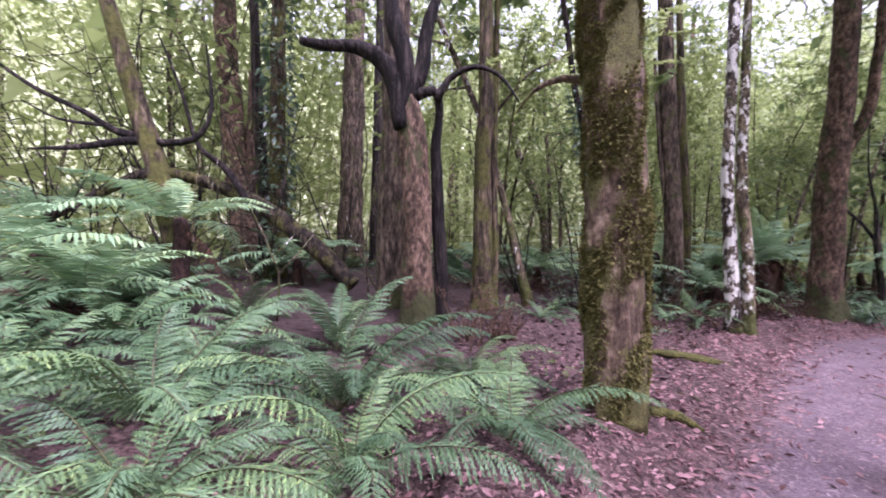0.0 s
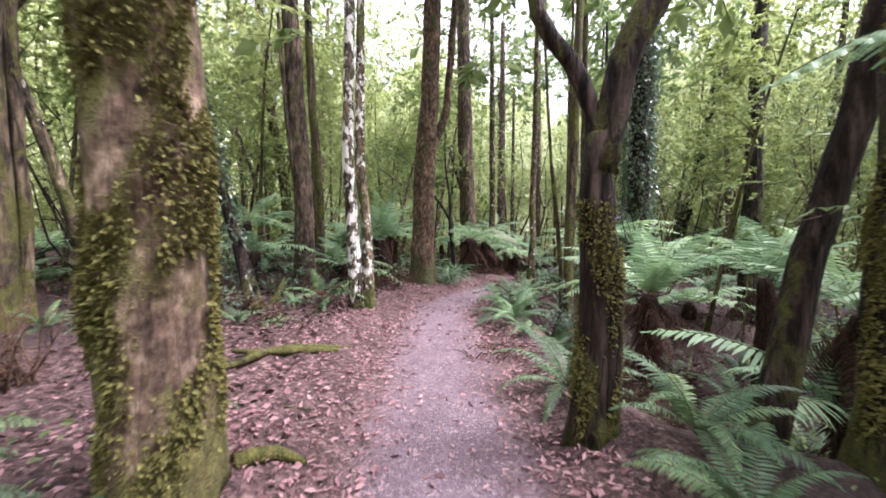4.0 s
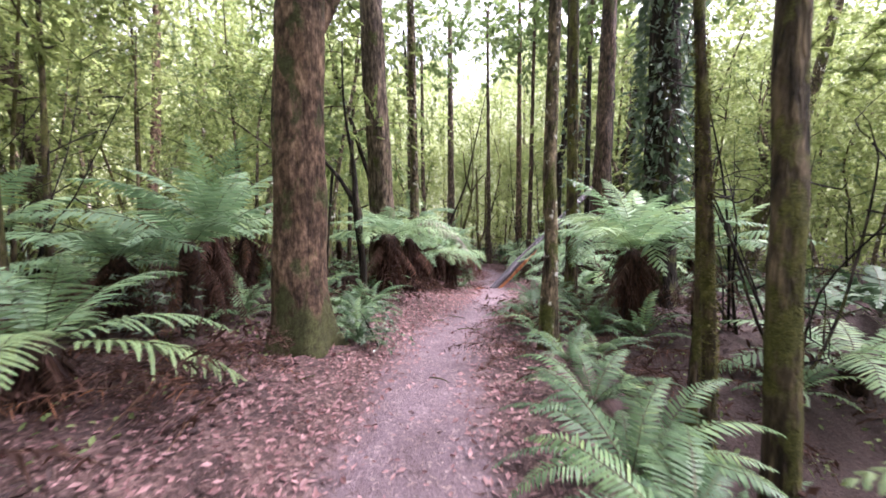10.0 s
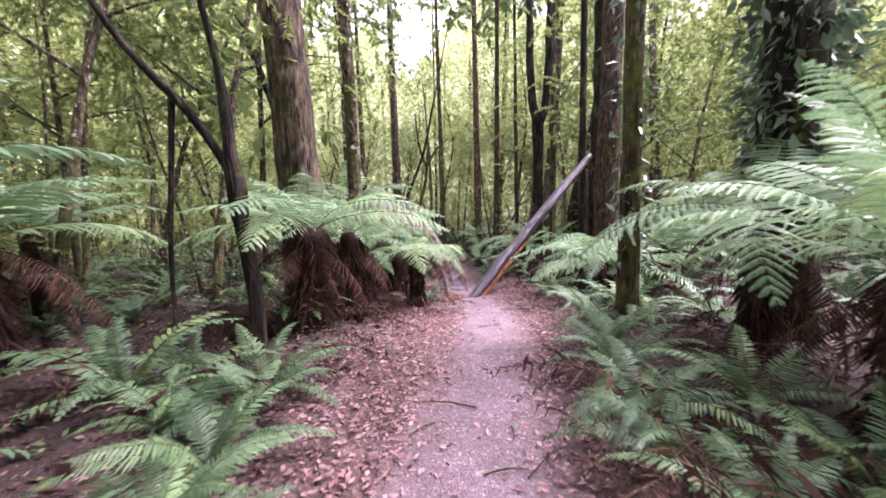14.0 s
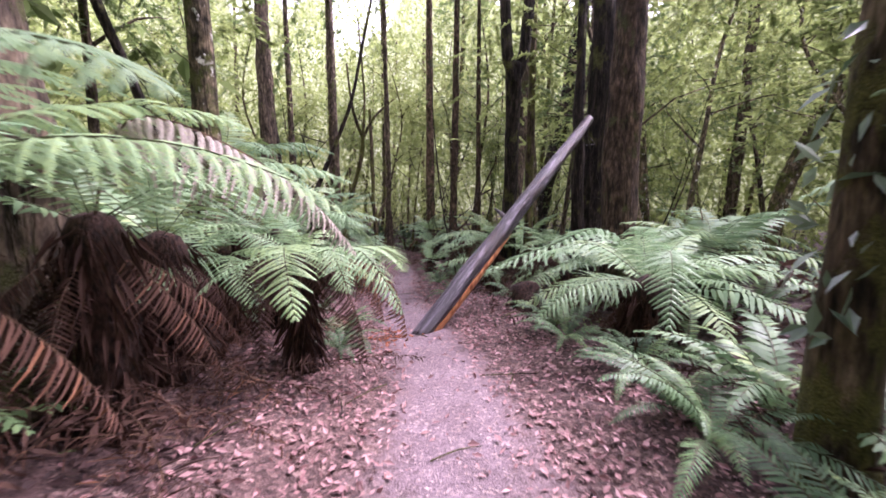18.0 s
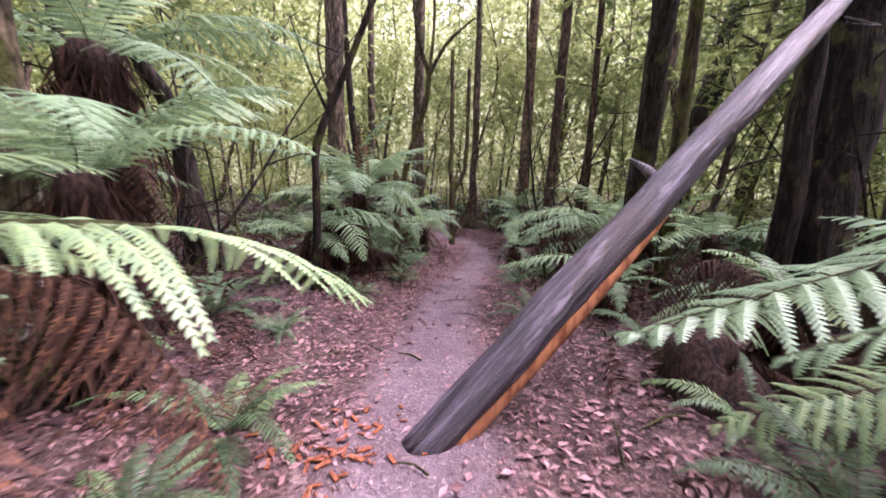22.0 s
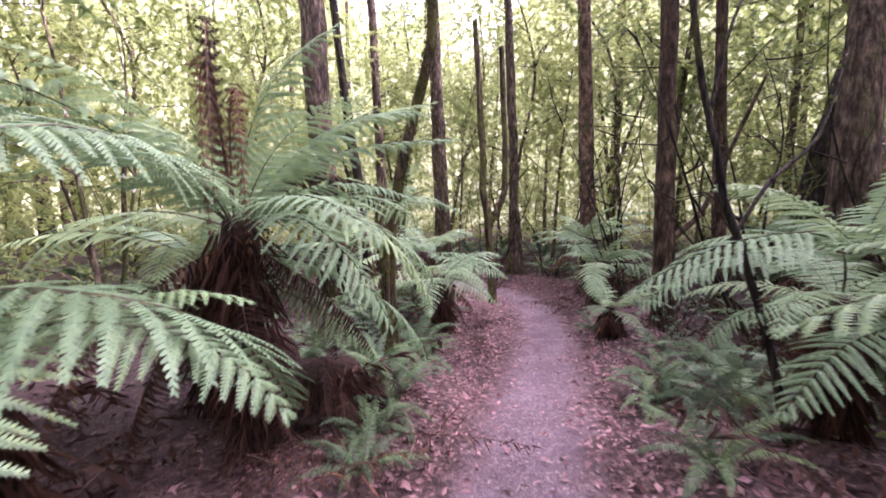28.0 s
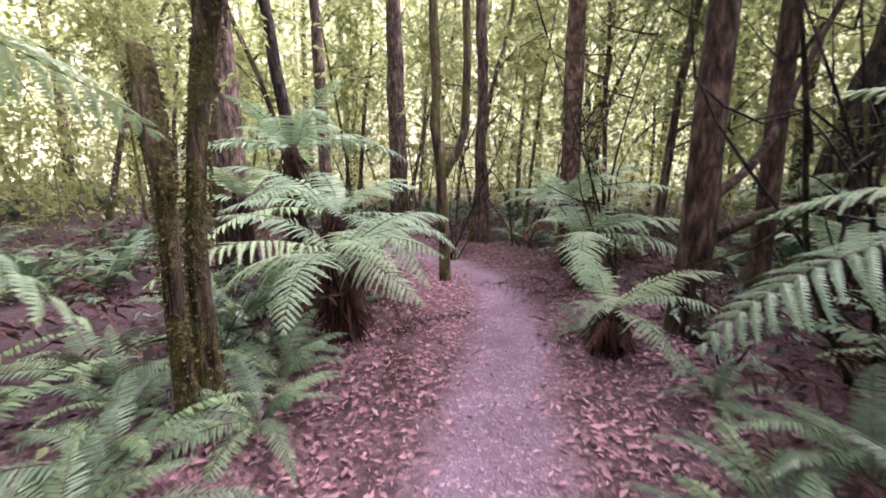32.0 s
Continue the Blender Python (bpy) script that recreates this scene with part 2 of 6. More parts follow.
def make_log_bark():
    """Smooth weathered bark, slate and mauve, with worn brown streaks that follow the log."""
    m, nt, b = shader("bark_log", 0.5, 0.5)
    turn = nt.nodes.new("ShaderNodeMapping")
    turn.inputs["Rotation"].default_value = Vector((0.69, -0.413, 0.592)).rotation_difference(Vector((0, 0, 1))).to_euler()
    nt.links.new(nt.nodes.new("ShaderNodeTexCoord").outputs["Object"], turn.inputs[0])
    co = turn.outputs[0]
    fine = grain(nt, co, 26, (1, 1, 0.07), 7, 0.65)
    wide = grain(nt, co, 5.0, (1, 1, 0.22), 6, 0.6)
    col = ramp(nt, fine, [(0.36, (0.006, 0.0045, 0.005)), (0.5, (0.03, 0.023, 0.03)), (0.64, (0.11, 0.09, 0.115))])
    col = mixed(nt, ramp(nt, wide, [(0.5, (0, 0, 0)), (0.57, (0.9, 0.9, 0.9))]), col, ramp(nt, fine, [(0.4, (0.012, 0.008, 0.007)), (0.62, (0.06, 0.034, 0.026))]))
    pale = grain(nt, co, 11.0, (1, 1, 0.25), 5, 0.6)
    col = mixed(nt, ramp(nt, pale, [(0.6, (0, 0, 0)), (0.66, (0.7, 0.7, 0.7))]), col, (0.17, 0.145, 0.17))
    nt.links.new(col, b.inputs["Base Color"])
    relief(nt, b, mixed(nt, 0.6, fine, wide), 1.0, 0.07)
    return m


def make_ground():
    """Trodden mauve-grey earth on the path, fading through leaf mould into dark forest soil with shade in its colour.
    """
    m, nt, b = shader("forest_floor", 0.85, 0.25)
    co = nt.nodes.new("ShaderNodeTexCoord").outputs["Object"]
    trod = nt.nodes.new("ShaderNodeAttribute")
    trod.attribute_name = "trodden"
    warp = nt.nodes.new("ShaderNodeVectorMath")
    warp.operation = "MULTIPLY_ADD"
    wob = node(nt, "TexNoise", Scale=14.0, Detail=3.0)
    nt.links.new(co, wob.inputs["Vector"])
    warp.inputs[1].default_value = (0.09, 0.09, 0.09)
    nt.links.new(wob.outputs["Color"], warp.inputs[0])
    nt.links.new(co, warp.inputs[2])

    def chips(scale, stops):
        v = node(nt, "TexVoronoi", Scale=scale)
        nt.links.new(warp.outputs[0], v.inputs["Vector"])
        one = nt.nodes.new("ShaderNodeSeparateColor")
        nt.links.new(v.outputs["Color"], one.inputs[0])
        return ramp(nt, one.outputs[0], stops), v.outputs["Distance"]

    leaf, leaf_h = chips(30.0, [(0.0, (0.022, 0.013, 0.012)), (0.35, (0.075, 0.043, 0.038)), (0.7, (0.15, 0.09, 0.082)), (0.92, (0.25, 0.16, 0.145)), (1.0, (0.4, 0.28, 0.24))])
    crumb, crumb_h = chips(75.0, [(0.0, (0.03, 0.018, 0.016)), (0.6, (0.1, 0.06, 0.055)), (1.0, (0.22, 0.14, 0.13))])
    mould = mixed(nt, 0.4, leaf, crumb)
    mould = mixed(nt, 0.75, mould, ramp(nt, grain(nt, co, 1.6, (1, 1, 1), 6, 0.65), [(0.3, (0.26, 0.24, 0.25)), (0.7, (0.9, 0.88, 0.86))]), "MULTIPLY")
    shaded_humus = mixed(nt, 0.5, crumb, ramp(nt, grain(nt, co, 9, (1, 1, 1), 6, 0.7), [(0.36, (0.012, 0.008, 0.007)), (0.5, (0.035, 0.022, 0.018)), (0.66, (0.09, 0.055, 0.044))]))
    # bare soil colour pulled darker still, for the shade under the ferns
    shaded_humus = mixed(nt, 0.6, shaded_humus, (0.018, 0.012, 0.0095))
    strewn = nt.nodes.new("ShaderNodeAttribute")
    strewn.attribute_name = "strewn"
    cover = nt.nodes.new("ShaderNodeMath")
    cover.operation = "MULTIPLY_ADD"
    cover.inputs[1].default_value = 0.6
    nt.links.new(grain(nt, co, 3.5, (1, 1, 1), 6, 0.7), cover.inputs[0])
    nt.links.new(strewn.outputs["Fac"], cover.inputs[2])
    mould = mixed(nt, ramp(nt, cover.outputs[0], [(0.4, (0, 0, 0)), (0.85, (1, 1, 1))]), shaded_humus, mould)
    fleck, fleck_h = chips(60.0, [(0.0, (0.06, 0.04, 0.044)), (0.2, (0.11, 0.078, 0.085)), (0.55, (0.165, 0.12, 0.132)), (0.86, (0.21, 0.155, 0.165)), (0.95, (0.38, 0.28, 0.26)), (1.0, (0.5, 0.4, 0.36))])
    small = grain(nt, co, 110, (1, 1, 1), 3, 0.7)
    grit = mixed(nt, 0.5, fleck, ramp(nt, small, [(0.32, (0.07, 0.05, 0.056)), (0.5, (0.16, 0.12, 0.132)), (0.7, (0.27, 0.21, 0.225))]))
    grit = mixed(nt, 0.7, grit, ramp(nt, grain(nt, co, 2.2, (1, 1, 1), 6, 0.6), [(0.3, (0.55, 0.5, 0.48)), (0.7, (1.12, 1.12, 1.15))]), "MULTIPLY")
    ragged = nt.nodes.new("ShaderNodeMath")
    ragged.operation = "MULTIPLY_ADD"
    ragged.inputs[1].default_value = 0.7
    nt.links.new(grain(nt, co, 5, (1, 1, 1), 6, 0.7), ragged.inputs[0])
    nt.links.new(trod.outputs["Fac"], ragged.inputs[2])
    fac = ramp(nt, ragged.outputs[0], [(0.62, (0, 0, 0)), (1.1, (1, 1, 1))])
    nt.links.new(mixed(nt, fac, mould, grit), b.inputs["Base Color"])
    relief(nt, b, mixed(nt, fac, mixed(nt, 0.5, leaf_h, crumb_h), mixed(nt, 0.5, small, fleck_h)), 0.8, 0.03)
    return m


BARK_LOG = make_log_bark()
FLOOR = make_ground()

# ---- the lie of the land ----
WAY = np.array([(-6, -8, 0.2), (-2.5, -3.2, 0.1), (0.3, 0.2, 0.06), (2.35, 2.3, 0), (4.4, 4.4, 0.02), (6.4, 6.2, -0.04), (8.3, 7.15, -0.13), (10.4, 8.05, -0.3),
                (12.8, 8.55, -0.42), (15, 9.15, -0.62), (16.7, 10.0, -0.76), (18.4, 10.8, -0.97), (20.5, 11.75, -1.22), (22.4, 12.32, -1.45), (23.9, 12.78, -1.58),
                (25.3, 13.28, -1.68), (26.8, 14.05, -1.77), (27.9, 14.95, -1.83), (28.8, 16.6, -1.88), (29.2, 18.5, -1.9)])


def from_path(x, y):
    """Distance from the path, the side (left is +1) and the path's height there, for arrays of places."""
    x, y = np.asarray(x, float), np.asarray(y, float)
    best, side, high = np.full(x.shape, 1e9), np.zeros(x.shape), np.zeros(x.shape)
    for a, b in zip(WAY[:-1], WAY[1:]):
        dx, dy = b[0] - a[0], b[1] - a[1]
        u = np.clip(((x - a[0]) * dx + (y - a[1]) * dy) / (dx * dx + dy * dy), 0, 1)
        d = np.hypot(x - a[0] - u * dx, y - a[1] - u * dy)
        closer = d < best
        best, high = np.where(closer, d, best), np.where(closer, a[2] + u * (b[2] - a[2]), high)
        side = np.where(closer, np.sign(dx * (y - a[1]) - dy * (x - a[0])), side)
    return best, side, high


def land(x, y):
    d, side, z = from_path(x, y)
    x, y = np.asarray(x, float), np.asarray(y, float)
    s = np.clip((d - 0.55) / 0.9, 0, 1)
    z = z + 0.15 * s * s * (3 - 2 * s)
    z = z + np.where(side > 0, 0.05 * np.clip(d - 2.5, 0, 30), -0.02 * np.clip(d - 1.5, 0, 6))
    g = np.clip((d - 1.1) / 1.2, 0, 1)
    hollow = np.clip((x + y - 5.0) / 2.5, 0, 1) * np.clip((16.5 - x - y) / 4.0, 0, 1)
    z = z - np.where(side < 0, 1.15, 0) * hollow * g * g * (3 - 2 * g)
    rough = 0.05 * np.sin(1.7 * x + 0.9 * y) * np.cos(1.1 * y - 0.6 * x) + 0.03 * np.sin(4.1 * x - 2.2 * y + 1) * np.sin(3.3 * y + x)
    return z + rough * np.clip(d - 0.5, 0, 1.2)


def ground_z(x, y):
    return float(land(np.array([x]), np.array([y]))[0])


# ---- mesh helpers ----
def mesh_of(name, verts, faces, materials, slots=None, smooth=True):
    me = bpy.data.meshes.new(name)
    me.from_pydata([tuple(v) for v in verts], [], [tuple(f) for f in faces])
    for m in materials:
        me.materials.append(m)
    if slots is not None:
        me.polygons.foreach_set("material_index", np.asarray(slots, dtype=np.int32))
    if smooth:
        me.polygons.foreach_set("use_smooth", np.ones(len(me.polygons), dtype=bool))
    me.update()
    return me


def part(name, me, parent, m=None, label=""):
    ob = new(name, me)
    ob.parent = parent
    if m is not None:
        ob.matrix_basis = m
    if label:
        ob["label"] = label
    return ob


def thing(name, x, y, z, label, category, group="", turn=0.0, kind=""):
    ob = new(name)
    ob.matrix_basis = pose(x, y, z, 0, 0, turn)
    return tagged(ob, label, category, group, kind)


def smooth_line(points, step):
    """A Catmull-Rom line through points (x, y, z, radius), sampled about every step metres."""
    p = np.array([points[0]] + list(points) + [points[-1]], float)
    out = []
    for i in range(1, len(p) - 2):
        n = max(2, int(np.linalg.norm(p[i + 1, :3] - p[i, :3]) / step))
        u = np.linspace(0, 1, n, endpoint=False)[:, None]
        out.append(0.5 * (2 * p[i] + (p[i + 1] - p[i - 1]) * u + (2 * p[i - 1] - 5 * p[i] + 4 * p[i + 1] - p[i + 2]) * u ** 2
                          + (3 * p[i] - p[i - 1] - 3 * p[i + 1] + p[i + 2]) * u ** 3))
    return np.vstack(out + [p[-1][None]])


def tube(points, sides=10, step=0.25, rough=0.06, flare=0.0, seed=0, lobes=5, knots=0.0):
    """Vertices and faces of a tapering, uneven stem through points (x, y, z, radius)."""
    line = smooth_line(points, step)
    c, r = line[:, :3], np.maximum(line[:, 3], 0.002)
    t = np.gradient(c, axis=0)
    t /= np.linalg.norm(t, axis=1)[:, None]
    ref = np.array([1.0, 0, 0]) if abs(t[0, 0]) < 0.8 else np.array([0, 1.0, 0])
    verts = []
    g = np.random.default_rng(seed)
    ph = g.uniform(0, 6.28, 8)
    a = np.linspace(0, 2 * np.pi, sides, endpoint=False)
    run = np.concatenate([[0], np.cumsum(np.linalg.norm(np.diff(c, axis=0), axis=1))])
    for i in range(len(c)):
        u = ref - t[i] * (ref @ t[i])
        u /= np.linalg.norm(u)
        v = np.cross(t[i], u)
        ref = u
        s = run[i]
        k = 1 + rough * (np.sin(2 * a + ph[0] + s * 1.3) + 0.7 * np.sin(3 * a + ph[1] - s * 2.1) + 0.6 * np.sin(5 * a + ph[2] + s * 3.7) + 0.8 * np.sin(ph[3] + s * 4.3 + a))
        if knots:
            k = k + knots * np.maximum(0, np.sin(s * 5.1 + ph[4] + np.sin(a + ph[5]))) ** 3 + knots * 0.6 * g.normal(0, 0.35, sides)
        if flare:
            k = k + flare * np.exp(-s / 0.28) * (0.75 + 0.5 * np.sin(lobes * a + ph[6])) + 0.25 * flare * np.exp(-s / 1.0)
        if sides >= 12:
            k = k + g.normal(0, 0.016, sides)
        ring = c[i] + (r[i] * k)[:, None] * (np.cos(a)[:, None] * u + np.sin(a)[:, None] * v)
        verts.append(ring)
    n = len(c)
    verts = np.vstack(verts + [c[-1:] + t[-1:] * r[-1] * 0.5, c[:1]])
    faces = []
    for i in range(n - 1):
        for j in range(sides):
            k2 = (j + 1) % sides
            faces.append((i * sides + j, i * sides + k2, (i + 1) * sides + k2, (i + 1) * sides + j))
    for j in range(sides):
        faces.append(((n - 1) * sides + j, (n - 1) * sides + (j + 1) % sides, n * sides))
        faces.append(((j + 1) % sides, j, n * sides + 1))
    return verts, faces


def join(pieces):
    """One mesh's vertices, faces and material slots from (verts, faces, slot) pieces."""
    vs, fs, ss, base = [], [], [], 0
    for v, f, slot in pieces:
        v = np.asarray(v)
        vs.append(v)
        fs.extend(tuple(i + base for i in q) for q in f)
        ss.extend([slot] * len(f))
        base += len(v)
    return np.vstack(vs), fs, ss


def leaves(centres, ways, lengths, widths, g, hang=0.3, small=False):
    """Pointed leaves, two triangles each, folded a little along the midrib; small ones are one triangle."""
    n = len(centres)
    d = ways / np.linalg.norm(ways, axis=1)[:, None]
    up = g.normal(0, 0.55, (n, 3)) + np.array([0, 0, 1.0])
    s = np.cross(d, up)
    s /= np.linalg.norm(s, axis=1)[:, None] + 1e-9
    nn = np.cross(s, d)
    L, W = lengths[:, None], widths[:, None]
    if small:
        verts = np.stack([centres + s * W * 0.5, centres - s * W * 0.5, centres + d * L], 1).reshape(-1, 3)
        return verts, np.arange(3 * n).reshape(-1, 3).tolist()
    a = centres
    b = centres + d * L * 0.45 + s * W * 0.5 + nn * W * 0.12
    e = centres + d * L * 0.45 - s * W * 0.5 + nn * W * 0.12
    tip = centres + d * L - np.array([0, 0, 1.0]) * L * hang * 0.3
    verts = np.stack([a, b, tip, e], 1).reshape(-1, 3)
    i = np.arange(n)[:, None] * 4
    faces = np.concatenate([i + np.array([0, 1, 2]), i + np.array([0, 2, 3])], 1).reshape(-1, 3)
    return verts, faces.tolist()


# ---- ferns ----
def frond_on(name, c, width, pairs, teeth, leaf, stalk, seed, bare=0.12, hang=0.2, gap=0.25, style="comb"):
    """A frond on the centre line c: a stalk and pairs of leaflets, comb-like, blade-like or withered."""
    g = np.random.default_rng(seed)
    c = np.asarray(c, float)
    run = np.concatenate([[0], np.cumsum(np.linalg.norm(np.diff(c, axis=0), axis=1))])
    length, u = run[-1], run / run[-1]
    tang = np.gradient(c, axis=0)
    tang /= np.linalg.norm(tang, axis=1)[:, None]
    r = 0.0045 * length ** 0.5 * (1.3 - u)
    sv, sf = tube(np.column_stack([c, r])[::3].tolist(), 3, 0.4, 0.0)
    verts, faces = [], []
    pitch = length * (1 - bare) / pairs
    for i in range(pairs):
        w = bare + (1 - bare) * (i + 0.5) / pairs
        p = np.array([np.interp(w, u, c[:, k]) for k in range(3)])
        t = np.array([np.interp(w, u, tang[:, k]) for k in range(3)])
        t /= np.linalg.norm(t)
        s0 = np.cross([0, 0, 1.0], t)
        s0 /= np.linalg.norm(s0) + 1e-9
        up = np.cross(t, s0)
        v = (w - bare) / (1 - bare)
        prof = min(1, 0.35 + v / 0.3 * 0.65) if v < 0.3 else (1 - (v - 0.3) / 0.7) ** 0.75
        for side in (1, -1):
            reach = width * 0.5 * prof * g.uniform(0.9, 1.08) + 0.012
            lean = 0.25 + 0.5 * v + g.normal(0, 0.06)
            d = s0 * side * math.cos(lean) + t * math.sin(lean) + up * g.normal(0.05, 0.07)
            half = pitch * 0.5 * (1.0 - gap)
            fall = reach * hang * g.uniform(0.6, 1.5)
            if style == "withered":
                if g.uniform() < 0.12:
                    continue
                q = np.array([0, 0.35, 0.7, 1.0])
                d = d + g.normal(0, 0.28, 3)
                spine = p + np.outer(q, d) * reach * g.uniform(0.6, 1.15) - np.outer(q ** 1.6, [0, 0, 1.0]) * fall + np.outer(q, g.normal(0, 0.05, 3))
                base = len(verts)
                for k, wide in enumerate((0.5, 1.0, 0.7)):
                    e = (t * math.cos(k * 0.9 + i) + up * math.sin(k * 0.9 + i)) * half * wide * g.uniform(0.35, 0.8)
                    verts += [spine[k] + e, spine[k] - e]
                verts.append(spine[3])
                faces += [(base, base + 1, base + 3, base + 2), (base + 2, base + 3, base + 5, base + 4), (base + 4, base + 5, base + 6)]
                continue
            if style in ("blade", "coarse"):
                base = len(verts)
                cuts = ((0.0, 0.55), (0.22, 1.0), (0.7, 0.72)) if style == "blade" else ((0.0, 0.8), (0.5, 1.0))
                for q, wide in cuts:
                    c0 = p + d * reach * q - up * fall * q * q
                    verts += [c0 + t * half * wide - up * half * wide * 0.3, c0 - t * half * wide - up * half * wide * 0.3]
                verts.append(p + d * reach - up * fall)
                for k in range(len(cuts) - 1):
                    a0 = base + 2 * k
                    faces.append((a0, a0 + 1, a0 + 3, a0 + 2) if side < 0 else (a0 + 1, a0, a0 + 2, a0 + 3))
                a0 = base + 2 * len(cuts) - 2
                faces.append((a0, a0 + 1, a0 + 2) if side < 0 else (a0 + 1, a0, a0 + 2))
                continue
            m = max(4, int(round(teeth * (0.35 + 0.65 * prof))))
            q = np.linspace(0, 1, m + 1)
            spine = p + np.outer(q, d) * reach - np.outer(q ** 2, up) * fall
            ahead = (spine[-1] - spine[0]) / m
            for j in range(m):
                wide = half * (1 - 0.75 * (j / m) ** 2) * g.uniform(0.9, 1.08)
                for e in (1, -1):
                    out = e * t * wide - up * wide * 0.3 + ahead * 0.75
                    base = len(verts)
                    verts += [spine[j], spine[j] * 0.06 + spine[j + 1] * 0.94, spine[j] * 0.3 + spine[j + 1] * 0.7 + out, spine[j] * 0.72 + spine[j + 1] * 0.28 + out]
                    faces.append((base, base + 1, base + 2, base + 3) if e * side > 0 else (base + 3, base + 2, base + 1, base))
    vs, fs, ss = join([(sv, sf, 0), (np.array(verts), faces, 1)])
    return mesh_of(name, vs, fs, [stalk, leaf], ss, smooth=False)


def frond_mesh(name, length, width, pairs, teeth, rise, droop, leaf, stalk, seed, bare=0.12, hang=0.2, gap=0.25, kink=0.0, style="comb"):
    """A frond that leaves the crown at the origin along +x, rises and arches over."""
    g = np.random.default_rng(seed + 500)
    n = 18
    u = np.linspace(0, 1, n)
    ang = np.radians(rise - (rise + droop) * u ** 1.25)
    step = length / (n - 1)
    sway = np.cumsum(g.normal(0, 0.02, n)) + kink * u ** 2
    x = np.concatenate([[0], np.cumsum(np.cos(ang[:-1]) * step)])
    z = np.concatenate([[0], np.cumsum(np.sin(ang[:-1]) * step)])
    return frond_on(name, np.stack([x, sway * length * 0.3, z], 1), width, pairs, teeth, leaf, stalk, seed, bare, hang, gap, style)


SHIELD = [frond_mesh("frond", 1.0, 0.25 + 0.03 * (i % 2), 33, 4, 60 - 6 * i, 24 + 10 * i, FERN, STALK, 10 + i, 0.09, 0.4, 0.26, 0.15 * (i - 1), "blade") for i in range(5)]
SHIELD_FINE = [frond_mesh("frond", 1.0, 0.25 + 0.03 * (i % 2), 34, 7, 60 - 6 * i, 26 + 10 * i, FERN, STALK, 70 + i, 0.09, 0.45, 0.1, 0.2 * (i - 1)) for i in range(4)]
SHIELD_FAR = [frond_mesh("frond", 1.0, 0.26, 22, 3, 58 - 8 * i, 30 + 10 * i, FERN, STALK, 20 + i, 0.1, 0.35, 0.15, 0.1, "coarse") for i in range(2)]
TREE_FROND = [frond_mesh("frond", 2.0, 0.86, 25, 22, 40 - 9 * i, 26 + 9 * i, FERN_TREE, STALK, 30 + i, 0.11, 0.34, 0.14, 0.2 * (i - 1)) for i in range(4)]
TREE_FROND_FAR = [frond_mesh("frond", 2.0, 0.8, 26, 3, 40 - 12 * i, 24 + 12 * i, FERN_TREE, STALK, 40 + i, 0.12, 0.32, 0.2, 0.1, "blade") for i in range(2)]
DEAD_FROND = [frond_mesh("dead_frond", 1.6, 0.4, 38, 3, -20 - 18 * i, 84, FERN_DEAD, STALK_DEAD, 50 + i, 0.08, 1.1, 0.45, 0.3 * i, "withered" if i == 2 else "blade") for i in range(3)]
DEAD_FLAT = [frond_mesh("dead_frond", 1.2, 0.34, 34, 3, 14, 14 + 8 * i, FERN_DEAD, STALK_DEAD, 60 + i, 0.08, 0.5, 0.3, 0.6, "withered") for i in range(2)]


def clear_of_path(x, y, azimuth, reach, margin):
    """How much a frond must be shortened so that it does not hang over the trodden path."""
    k = 1.0
    while k > 0.35:
        u = np.linspace(0.3, 1, 5) * reach * k
        if from_path(x + u * math.cos(azimuth), y + u * math.sin(azimuth))[0].min() > margin:
            break
        k *= 0.88
    return k


def ground_fern(x, y, size=0.9, fronds=11, far=False, lean=0.0, fine=False, label="low dark green shield fern with arching fronds on leaf litter"):
    spin = rng.uniform(0, 360)
    fern = thing("ground_fern", x, y, ground_z(x, y) + 0.01, label, "fern", "ferns beside the path", spin)
    for k in range(fronds):
        me = (SHIELD_FAR if far else SHIELD_FINE if fine else SHIELD)[rng.integers(2 if far else 4)]
        s = size * rng.uniform(0.85, 1.3)
        a = 360 * k / fronds + rng.normal(0, 10)
        s *= clear_of_path(x, y, radians(a + spin), s * 0.85, 0.42)
        part("frond", me, fern, pose(0, 0, 0, rng.normal(0, 8), rng.normal(lean, 11), a) @ Matrix.Diagonal((s, s, s, 1)))
    return fern


